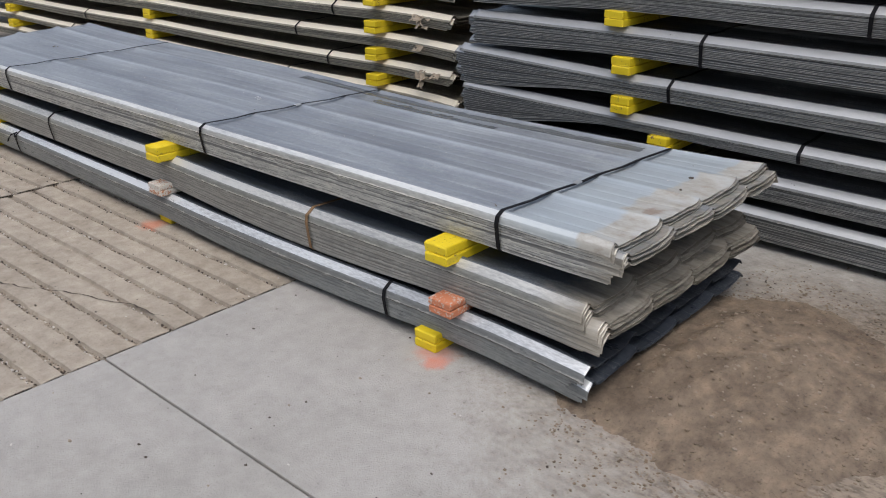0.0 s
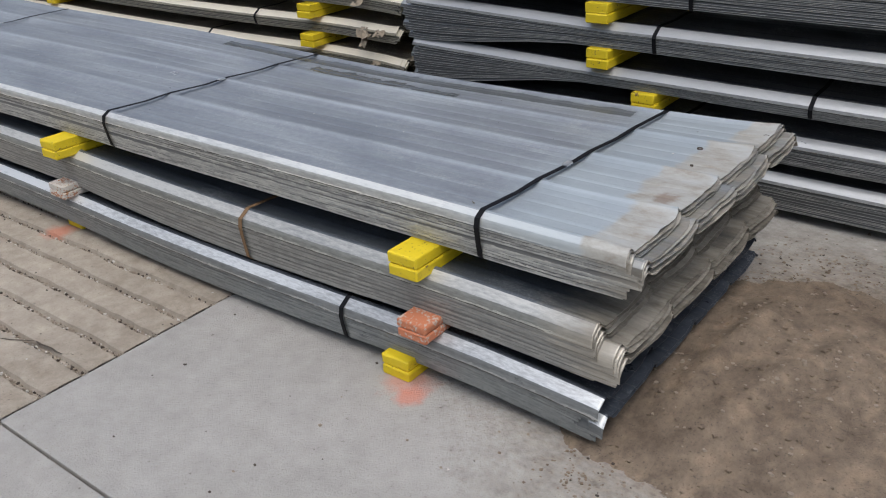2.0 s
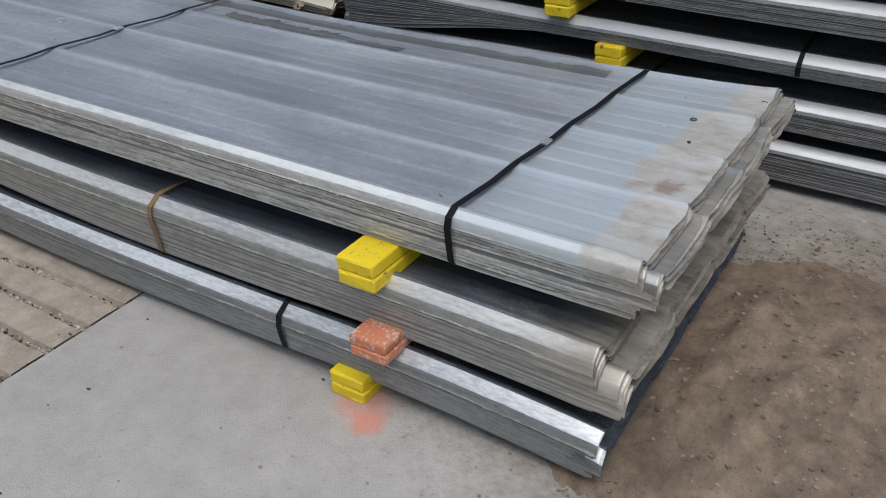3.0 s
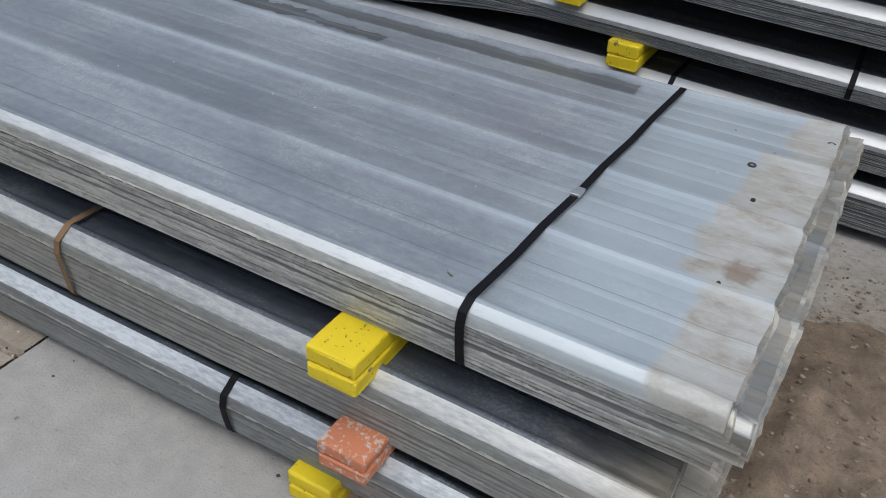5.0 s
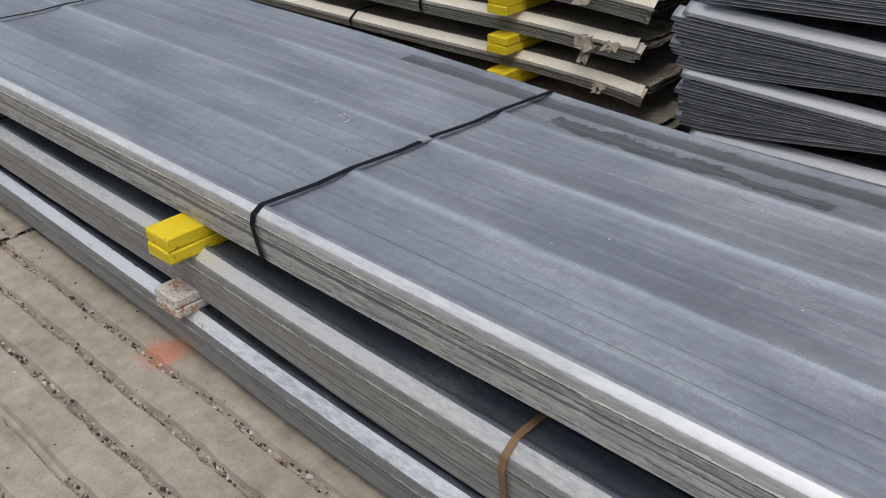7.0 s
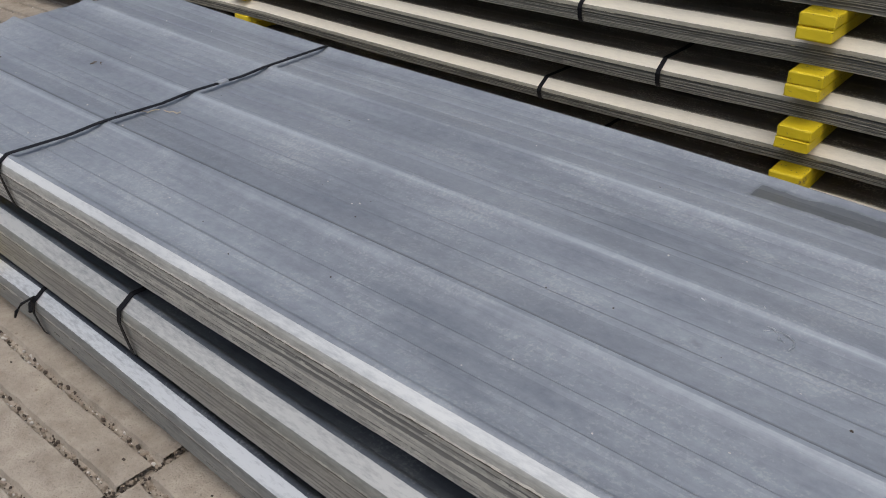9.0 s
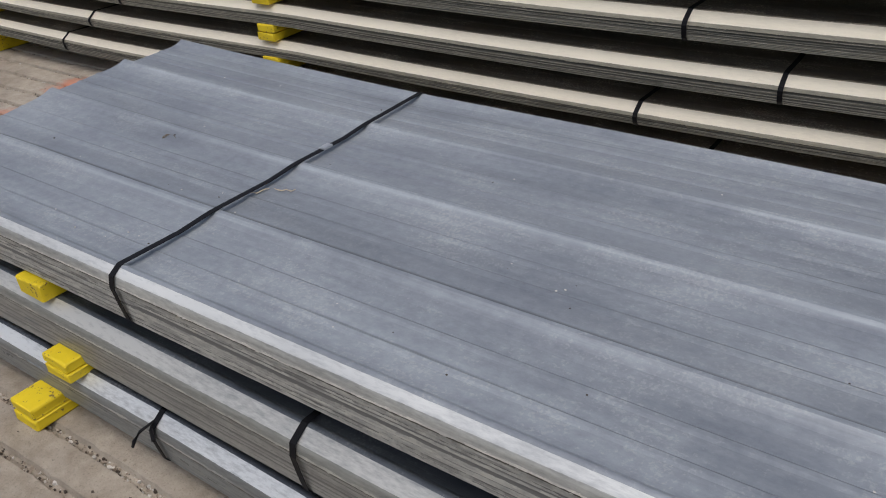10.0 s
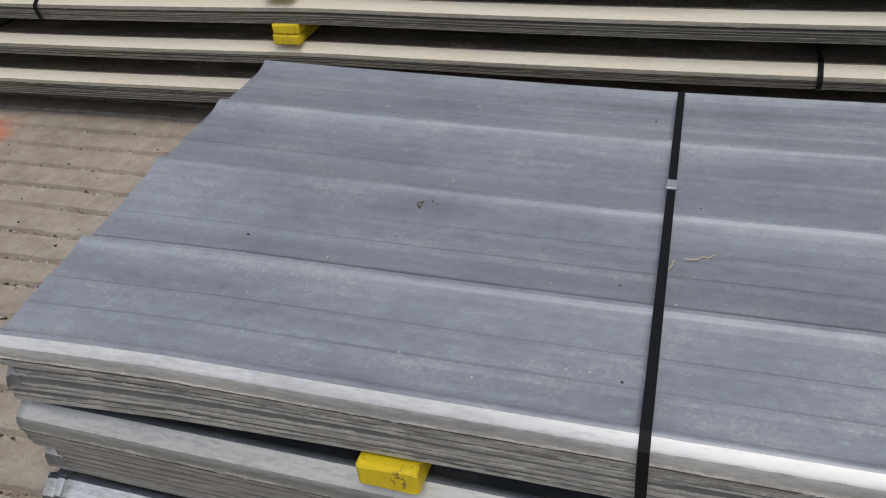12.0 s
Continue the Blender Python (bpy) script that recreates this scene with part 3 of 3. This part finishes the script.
def grooved(x0, x1, lines, label):
    """A concrete slab with rough worn grooves along x at those places across."""
    prof = []
    for a, b in zip(lines, lines[1:]):
        prof += [(a, -0.019), (a + 0.008, -0.015), (a + 0.014, 0.0), ((a + b) / 2, 0.0015), (b - 0.015, 0.0), (b - 0.009, -0.015)]
    xs = np.arange(x0, x1 + 0.001, (x1 - x0) / round((x1 - x0) / 0.035))
    verts, faces, r = [], [], len(prof)
    for x in xs:
        for i, (yy, z) in enumerate(prof):
            a = noise.noise((x * 5, yy * 3, 1)) * 0.008 + noise.noise((x * 31, yy * 37, 5)) * 0.006
            verts.append((x, yy + a, z + noise.noise((x * 13, yy * 13, 8)) * 0.002 - max(0, noise.noise((x * 17, yy * 40, 3)) - 0.35) * 0.02 * (i % 6 in (1, 2, 4, 5))))
    for i in range(len(xs) - 1):
        for j in range(r - 1):
            a = i * r + j
            faces.append((a, a + r, a + r + 1, a + 1))
    me = bpy.data.meshes.new("pavement")
    me.from_pydata(verts, [], faces)
    me.materials.append(GROOVED)
    return tagged(new("pavement", me), label, "concrete slab", kind="structure")


grand = random.Random(5)


def spread(known, lo, hi, step=0.155):
    """Groove places: those known, carried on at about even steps on both sides."""
    out = sorted(known)
    while out[0] > lo:
        out.insert(0, out[0] - step + grand.uniform(-0.015, 0.015))
    while out[-1] < hi:
        out.append(out[-1] + step + grand.uniform(-0.015, 0.015))
    return out


LINES_A = spread((-1.125, -1.02, -0.9, -0.76, -0.617, -0.495, -0.37, -0.248, -0.13), -4.0, 6.0, 0.125)
LINES_B = spread((-0.20, -0.085), -4.0, 6.0, 0.13)
grooved(-2.985, -1.035, LINES_A, "grooved brown concrete slab with gritty channels")
grooved(-12.0, -3.010, LINES_B, "worn grooved concrete slab with gritty channels")


def pebbles(name, spots, mat, label, seed):
    """Many small angular stones, one joined mesh; spots: (x, y, z, size)."""
    r = random.Random(seed)
    verts, faces = [], []
    for x, y, z, d in spots:
        o = len(verts)
        a, h = r.uniform(0, 6.28), d * r.uniform(0.35, 0.8)
        k = r.choice((4, 5))
        for ring, zz in ((1.0, 0.0), (0.75, h)):
            for i in range(k):
                w = a + 6.283 * i / k
                u = ring * d * r.uniform(0.6, 1.15)
                verts.append((x + u * math.cos(w), y + u * math.sin(w) * 0.8, z - 0.001 + zz * r.uniform(0.8, 1.2)))
        faces += [(o + i, o + (i + 1) % k, o + k + (i + 1) % k, o + k + i) for i in range(k)]
        faces.append(tuple(o + k + i for i in range(k)))
    me = bpy.data.meshes.new(name)
    me.from_pydata(verts, [], faces)
    me.materials.append(mat)
    return tagged(new(name, me), label, "debris", kind="stuff")


grit, dark_grit, pale_grit = [], [], []
for lines, x0, x1 in ((LINES_A, -2.98, -1.04), (LINES_B, -7.5, -3.01)):
    for y in lines:
        if -1.9 < y < 1.9:
            for _ in range(int((x1 - x0) * 480)):
                x = grand.uniform(x0, x1)
                if noise.noise((x * 3, y * 9, 2)) > -0.35:
                    (grit if grand.random() < 0.55 else dark_grit if grand.random() < 0.6 else pale_grit).append((x, y + grand.gauss(0, 0.010), -0.014, 0.0020 + 0.0068 * grand.random() ** 3))
for _ in range(5000):
    x, y = grand.uniform(-6.8, 1.3), grand.uniform(-2.0, 1.6)
    if x > -1.04 and grand.random() < 0.6:
        continue
    (dark_grit if grand.random() < 0.6 else pale_grit if grand.random() < 0.3 else grit).append((x, y, 0.0, 0.0014 + 0.0068 * grand.random() ** 4))
for _ in range(420):
    grit.append((-2.998 + grand.gauss(0, 0.014), grand.uniform(-1, 1.5), -0.008, grand.uniform(0.003, 0.010)))
    dark_grit.append((-1.04 + grand.gauss(0, 0.006), grand.uniform(-2, 1.5), -0.002, grand.uniform(0.001, 0.004)))
    dark_grit.append((-2.998 + grand.gauss(0, 0.012), grand.uniform(-1, 1.5), -0.004, grand.uniform(0.002, 0.008)))
for _ in range(5200):
    x, y = 0.35 + 1.6 * grand.random(), grand.uniform(-0.25, 1.4)
    (dark_grit if grand.random() < 0.2 else grit).append((x, y, 0.0, 0.0015 + 0.006 * grand.random() ** 3))
pebbles("grit", grit, GRIT, "grey-brown grit in the channels of the concrete", 1)
pebbles("dark_crumbs", dark_grit, CRUMB, "dark crumbs of earth and leaf on the concrete", 2)
pebbles("pale_chips", pale_grit, PALE, "pale stone chips on the concrete", 3)


def soil_height(x, y):
    d = math.hypot((x - 0.64) / 0.62, (y - 0.46) / 0.72) * (1 + 0.22 * noise.noise((x * 2.6, y * 2.6, 3.7))) + 0.05 * noise.noise((x * 11, y * 11, 5.1))
    h = 0.078 * max(0.0, 1 - d * d) ** 1.6 - 0.008
    for rx, lean, size in ((0.50, 0.12, 0.030), (0.66, 0.34, 0.026), (0.82, 0.12, 0.020)):
        h += size * math.exp(-((x - rx - lean * (y - 0.3)) / 0.04) ** 2) * max(0, 1 - abs(y - 0.5) / 0.5)
    fade = 0.12 + max(0.0, 1 - d * d)
    rough = noise.noise((x * 6, y * 6, 1)) * 0.012 + noise.noise((x * 17, y * 17, 4)) * 0.009 + noise.noise((x * 45, y * 45, 7)) * 0.006
    return h + rough * fade - max(0, d - 1) * 0.02


xs, ys = np.arange(0.05, 1.9, 0.014), np.arange(-0.35, 1.5, 0.014)
me = bpy.data.meshes.new("soil_heap")
me.from_pydata([(x, y, soil_height(x, y)) for x in xs for y in ys], [], [(i * len(ys) + j, (i + 1) * len(ys) + j, (i + 1) * len(ys) + j + 1, i * len(ys) + j + 1) for i in range(len(xs) - 1) for j in range(len(ys) - 1)])
me.materials.append(SOIL)
clods = []
for _ in range(1500):
    x, y = grand.gauss(0.72, 0.26), grand.gauss(0.5, 0.32)
    clods.append((x, y, max(0.0, soil_height(x, y)) - 0.001, 0.0025 + 0.009 * grand.random() ** 3))
skirt = []
for _ in range(9000):
    a, d = grand.uniform(0, 6.283), 0.72 + abs(grand.gauss(0, 0.30))
    x, y = 0.64 + 0.62 * d * math.cos(a), 0.46 + 0.72 * d * math.sin(a)
    if x > 0.28 and (noise.noise((x * 7, y * 7, 9.3)) > -0.12):
        skirt.append((x, y, max(0.0, soil_height(x, y)) - 0.001, 0.0015 + 0.0065 * grand.random() ** 3))
me.shade_smooth()
tagged(new("soil_heap", me), "low heap of loose brown soil swept against the sheet ends", "soil", kind="stuff")
pebbles("soil_clods", clods[:1000], SOIL, "loose clods of brown soil on the heap", 14)
pebbles("soil_crumbs", skirt, SOIL, "scattered crumbs of brown soil round the heap", 16)
pebbles("gravel", clods[1000:], GRIT, "pale gravel mixed into the brown soil", 15)


def crack(points, width):
    """A jagged dirt-filled crack in the concrete."""
    r = random.Random(len(points))
    path = []
    for (xa, ya), (xb, yb) in zip(points, points[1:]):
        for i in range(8):
            t = i / 8
            path.append((xa + (xb - xa) * t + r.uniform(-1, 1) * 0.008, ya + (yb - ya) * t + r.uniform(-1, 1) * 0.008))
    bm = bmesh.new()
    rows = []
    for i, (x, y) in enumerate(path):
        w = width * r.uniform(0.3, 1.2)
        rows.append([bm.verts.new((x - w * 0.3, y - w / 2, 0.0035)), bm.verts.new((x + w * 0.3, y + w / 2, 0.0035))])
    for a, b in zip(rows, rows[1:]):
        bm.faces.new((a[0], b[0], b[1], a[1]))
    bmesh.ops.recalc_face_normals(bm, faces=bm.faces[:])
    return link("crack", bm, CRUMB, None, "thin dirt-filled crack across the grooved concrete", "crack", kind="structure")


crack(((-2.2, -0.92), (-1.9, -0.86), (-1.65, -0.74), (-1.32, -0.61), (-1.12, -0.585)), 0.008)
crack(((-5.1, -0.02), (-4.96, -0.04), (-4.69, -0.084), (-4.48, -0.17), (-4.40, -0.35)), 0.007)

# ---- the near stack ----
NEAR = "bearers under the near stack"


def near_bend(x, y, q):
    """The top pack sags along its back and lifts at its far end."""
    back = max(0.0, y) / WIDTH
    sag = math.exp(-((x + 1.1) / 0.95) ** 2)
    return -0.038 * back ** 1.5 * sag - 0.015 * back * math.exp(-(x / 0.6) ** 2) + 0.03 * max(0, (-3.6 - x) / 1.1) ** 1.3 * min(1, back * 1.6) - 0.016 * min(1, max(0, (-4.4 - x) / 0.3)) * max(0, 1 - back * 2) - (1 - q) * 0.03 * max(0, -4.05 - x)


def mid_bend(x, y, q):
    return -(0.012 + 0.018 * (1 - q)) * math.sin(math.pi * min(1, max(0, (-0.25 - x) / 1.65))) - 0.10 * max(0, x) ** 2 - 0.012 * (1 - q) * min(1, max(0, (-3.9 - x) / 0.5))


def low_bend(x, y, q):
    return -(0.010 + 0.012 * (1 - q)) * math.sin(math.pi * min(1, max(0, (-0.3 - x) / 1.65))) - 0.10 * max(0, x + 0.1) ** 2 - 0.012 * (1 - q) * max(0, x)


TOPL = "blue-grey weathered profiled sheets, strapped in a pack on yellow timbers"
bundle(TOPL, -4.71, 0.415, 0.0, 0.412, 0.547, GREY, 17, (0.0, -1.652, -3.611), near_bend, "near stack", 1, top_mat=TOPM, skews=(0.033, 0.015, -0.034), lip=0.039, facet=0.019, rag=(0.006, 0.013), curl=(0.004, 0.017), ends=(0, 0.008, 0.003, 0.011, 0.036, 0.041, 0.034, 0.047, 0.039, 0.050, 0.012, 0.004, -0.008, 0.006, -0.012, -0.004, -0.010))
bundle("grey weathered profiled sheets with a rusty band, strapped in a pack", -4.73, 0.365, -0.014, 0.202, 0.357, SHADED_GREY, 18, (-0.91, -3.126), mid_bend, "near stack", 2, turn=-0.62, lip=0.052, facet=0.034, strap_mat={0: RUST}, rag=(0.006, 0.012), curl=(0.004, 0.015), ends=(0, 0.008, 0.003, 0.012, 0.006, 0.014, 0.010, 0.052, 0.060, 0.055, 0.066, 0.058, 0.070, 0.062, 0.068, 0.060, 0.066))
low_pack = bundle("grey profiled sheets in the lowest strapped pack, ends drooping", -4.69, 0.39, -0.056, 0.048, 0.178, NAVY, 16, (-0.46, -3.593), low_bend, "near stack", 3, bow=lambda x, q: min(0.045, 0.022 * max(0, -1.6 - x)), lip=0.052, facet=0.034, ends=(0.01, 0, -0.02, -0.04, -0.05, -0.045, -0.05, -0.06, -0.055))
YL, OL, WL = "yellow-painted timber batten, chipped", "orange-sprayed worn timber batten", "whitewashed split timber batten"
for x, y, m, w in ((-0.190, -0.108, YELLOW, YL), (-1.945, -0.108, YELLOW, YL)):
    bearer(x, y, 1.15, 0.342, 0.412, (m, m), w, NEAR)
batten(-3.99, -0.025, 1.15, 0.357, 0.405, 0.1, YELLOW, YL, NEAR)
for x, y, m, w in ((-0.150, -0.135, ORANGE, OL), (-1.97, -0.105, WHITE, WL), (-3.92, -0.062, YELLOW, YL)):
    bearer(x, y, 1.15, 0.172, 0.226, (m, m), w, NEAR)
for x, y in ((-0.240, -0.112), (-2.03, -0.035), (-4.06, -0.12)):
    bearer(x, y, 1.15, 0.0, 0.066, (YELLOW, YELLOW), YL, NEAR)

# ---- the far stack of cream sheets, turned a little ----
LB = "bearers under the cream stack"
CREAM = "cream profiled sheets with olive-brown edges, strapped in a pack"


def cream_face(x):
    return 1.775 + 0.02 * (x + 3.2)


def cream_bend(x, y, q):
    """Sags a little between the bearers and droops at the near end."""
    if x > -2.34:
        return -0.06 * (x + 2.34) ** 2
    t = ((-2.34 - x) / 2.55) % 1.0
    return 0.006 * (-2.34 - x) - 0.012 * 4 * t * (1 - t)


LAYERS = ((0.10, 0.19), (0.265, 0.337), (0.41, 0.495), (0.572, 0.66), (0.738, 0.825), (0.90, 0.985))
STRAPS = ((-3.05, -6.6), (-3.287, -6.3), (-2.834, -6.0), (-3.14, -6.4), (-2.76, -6.2), (-3.1, -6.1))
for i, ((z0, z1), straps) in enumerate(zip(LAYERS, STRAPS)):
    for x, out in ((-2.355, 0.112), (-5.00, 0.04), (-7.45, 0.08)):
        rise = 0.006 * max(0.0, -2.34 - x)
        base = LAYERS[i - 1][1] + rise if i else 0.0
        for k in (0, 1):
            h = (z0 + rise - base) / 2
            batten(x + 0.002 * k, cream_face(x) - out + 0.002 * k, cream_face(x) + 1.1, base + k * h, base + (k + 1) * h - 0.0015, 0.1, YELLOW, YL, LB, 1.15)
    x1 = (-1.70, -1.75, -1.77, -1.74, -1.78, -1.76)[i]
    bundle(CREAM, -8.4, x1, cream_face((x1 - 8.4) / 2), z0, z1, BEIGE, 8, straps, cream_bend, "cream stack", 20 + i, rag=(0.02, 0.02), curl=(0.01, 0.015), turn=1.15, lip=0.040, facet=0.042)

# ---- the far stack of dark sheets ----
RB = "bearers under the dark stack"
DL = "dark grey galvanised profiled sheets, strapped in a pack, ends fanned out"
DARK_LAYERS = ((0.05, 0.19), (0.235, 0.345), (0.425, 0.502), (0.582, 0.685), (0.765, 0.90), (0.97, 1.085), (1.165, 1.28))
DARK_X = (-0.24, -0.24, -0.255, -0.465, -0.475, -0.53, -0.53)
DARK_STRAP = (0.9, -0.10, 0.385, -0.231, -0.099, 0.57, 0.1)
for i, (z0, z1) in enumerate(DARK_LAYERS):
    base = DARK_LAYERS[i - 1][1] if i else 0.0
    bearer(DARK_X[i], 1.49, 2.6, base, z0, (YELLOW, YELLOW), YL, RB)
    bearer(2.6, 1.49, 2.6, base, z0, (YELLOW, YELLOW), YL, RB)
    fan = (0.02, 0.06, 0.125, 0.10, 0.035, 0.03, 0.0)[i]
    tip = (0.0, -0.015, 0.025, 0.035, 0.0, 0.0, 0.0)[i]

    def dark_bend(x, y, q, fan=fan, tip=tip):
        t = max(0.0, (-0.45 - x) / 1.05)
        return tip * t - fan * (1 - q) * t * t * (3 - 2 * min(t, 1)) - 0.012 * math.sin(math.pi * min(1, max(0, (x + 0.3) / 2.8)))

    bundle(DL, (-1.35, -1.38, -1.45, -1.49, -1.40, -1.43, -1.45)[i], 3.6, 1.55, z0, z1, DARK, 15, (DARK_STRAP[i],), dark_bend, "dark stack", 40 + i, rag=(0.015, 0.01), curl=(0.006, 0.006), jitter=0.012, lip=0.038, facet=0.040)


# ---- small things lying on the top sheets ----
def tube(points, radius, sides=5):
    """A thin bent wire or twig along points."""
    bm = bmesh.new()
    rings = []
    for i, pt in enumerate(points):
        a, b = Vector(points[max(0, i - 1)]), Vector(points[min(len(points) - 1, i + 1)])
        d = (b - a).normalized()
        u = d.orthogonal().normalized()
        v = d.cross(u)
        r = radius * (0.7 + 0.6 * ((i * 37) % 5) / 5)
        rings.append([bm.verts.new(Vector(pt) + (u * math.cos(6.283 * k / sides) + v * math.sin(6.283 * k / sides)) * r) for k in range(sides)])
    for a, b in zip(rings, rings[1:]):
        for k in range(sides):
            bm.faces.new((a[k], a[(k + 1) % sides], b[(k + 1) % sides], b[k]))
    bm.faces.new(rings[0][::-1]), bm.faces.new(rings[-1])
    return bm


def top_z(x, y):
    """The height of the top sheet's pans."""
    return 0.547 + near_bend(x, y, 1.0) - 0.015


def washer(x, y, r, mat, label):
    """A small ring pressed round a screw hole."""
    bm = bmesh.new()
    rows = []
    for i in range(14):
        a = 6.283 * i / 14
        rows.append([bm.verts.new((x + rr * math.cos(a), y + rr * math.sin(a), top_z(x, y) + dz)) for rr, dz in ((r, 0.0), (r * 0.9, 0.004), (r * 0.5, 0.004), (r * 0.4, 0.0005))])
    for i in range(14):
        a, b = rows[i], rows[(i + 1) % 14]
        for k in range(3):
            bm.faces.new((a[k], b[k], b[k + 1], a[k + 1]))
    bm.faces.new([q[3] for q in rows])
    bmesh.ops.recalc_face_normals(bm, faces=bm.faces[:])
    return link("screw_washer", bm, mat, None, label, "washer", "screw holes at the sheet end")


HOLE = "dark ring round a screw hole in the top sheet"
for x, y, r in ((0.27, 0.769, 0.010), (0.306, 0.619, 0.005), (0.40, 0.976, 0.010), (0.32, 0.298, 0.004), (0.30, 0.85, 0.004)):
    washer(x, y, r, CRUMB, HOLE)
TWIG = plain("dry_twig", (0.16, 0.12, 0.08), 0.85)
FIBRE = plain("pale_fibre", (0.50, 0.42, 0.30), 0.8)
rw = random.Random(12)
for cx, cy, size, count, mat, name, label in ((-1.955, 0.515, 0.055, 5, CLIP, "scuffed_wire", "crumpled bright wire on the scuffed sheet"), (-4.082, 0.515, 0.026, 3, TWIG, "twig", "tiny dry twig lying on the sheets"),
                                              (-3.60, 0.425, 0.045, 2, FIBRE, "frayed_fibre", "curl of pale fibre beside the strap"), (-2.09, 0.53, 0.016, 2, CLIP, "metal_sliver", "small bright metal sliver on the sheets"),
                                              (-0.055, 0.05, 0.012, 1, TWIG, "twig", "tiny dry twig lying on the sheets")):
    root = tagged(new(name), label, "debris")
    for k in range(count):
        a = rw.uniform(0, 6.28)
        pts, x, y = [], cx + rw.uniform(-0.3, 0.3) * size, cy + rw.uniform(-0.3, 0.3) * size
        for i in range(6):
            pts.append((x, y, top_z(x, y) + 0.002 + 0.006 * rw.random()))
            x, y, a = x + math.cos(a) * size / 4, y + math.sin(a) * size / 4, a + rw.uniform(-0.9, 0.9)
        part("strand", tube(pts, 0.0015), mat, root)
bits = []
for _ in range(620):
    x, y = rw.uniform(-4.6, 0.3), rw.uniform(0.06, 1.0)
    bits.append((x, y, top_z(x, y) - 0.0005, 0.0009 + 0.0032 * rw.random() ** 3))
pebbles("pale_specks", bits[:360], PALE, "pale specks of dried grit on the top sheets", 8)
pebbles("dark_specks", bits[360:], CRUMB, "dark specks of dirt on the top sheets", 9)

# the loose tail of the lowest pack's strap
for points in (((-1.440, 0.020, 0.124), (-1.452, -0.012, 0.112), (-1.462, -0.026, 0.090), (-1.470, -0.030, 0.072)), ((-1.440, 0.020, 0.124), (-1.428, 0.0, 0.118), (-1.405, -0.012, 0.108))):
    part("strap_tail", tube(points, 0.0042), STRAP, low_pack, "frayed end of the black strap")

# ---- torn flaps hanging from the ends of the cream packs ----
TORN = plain("torn_board", (0.30, 0.25, 0.19), 0.9)


def torn_flap(x, z, w, h, seed):
    """A crumpled, torn flap of backing board stuck out of the pack's edge."""
    r = random.Random(seed)
    y = cream_face(x) - 0.045
    bm = bmesh.new()
    grid = [[bm.verts.new((x + w * (i / 4 - 0.5) + r.uniform(-0.15, 0.15) * w, y - 0.02 * r.random() - 0.012 * j, z - h * j / 3 + r.uniform(-0.2, 0.2) * h)) for i in range(5)] for j in range(4)]
    for j in range(3):
        for i in range(4):
            if r.random() < 0.8:
                bm.faces.new((grid[j][i], grid[j][i + 1], grid[j + 1][i + 1], grid[j + 1][i]))
    bmesh.ops.delete(bm, geom=[v for v in bm.verts if not v.link_faces], context="VERTS")
    bmesh.ops.solidify(bm, geom=bm.faces[:], thickness=0.002)
    return link("torn_flap", bm, TORN, None, "torn brown flap sticking out of a cream pack", "scrap", "torn flaps")


for k, (x, z, w, h) in enumerate(((-1.97, 0.475, 0.07, 0.05), (-1.96, 0.44, 0.05, 0.06), (-1.90, 0.30, 0.06, 0.03), (-1.95, 0.78, 0.09, 0.06), (-1.99, 0.62, 0.06, 0.03), (-2.0, 0.795, 0.08, 0.03), (-1.86, 0.465, 0.06, 0.03))):
    torn_flap(x, z, w, h, k)
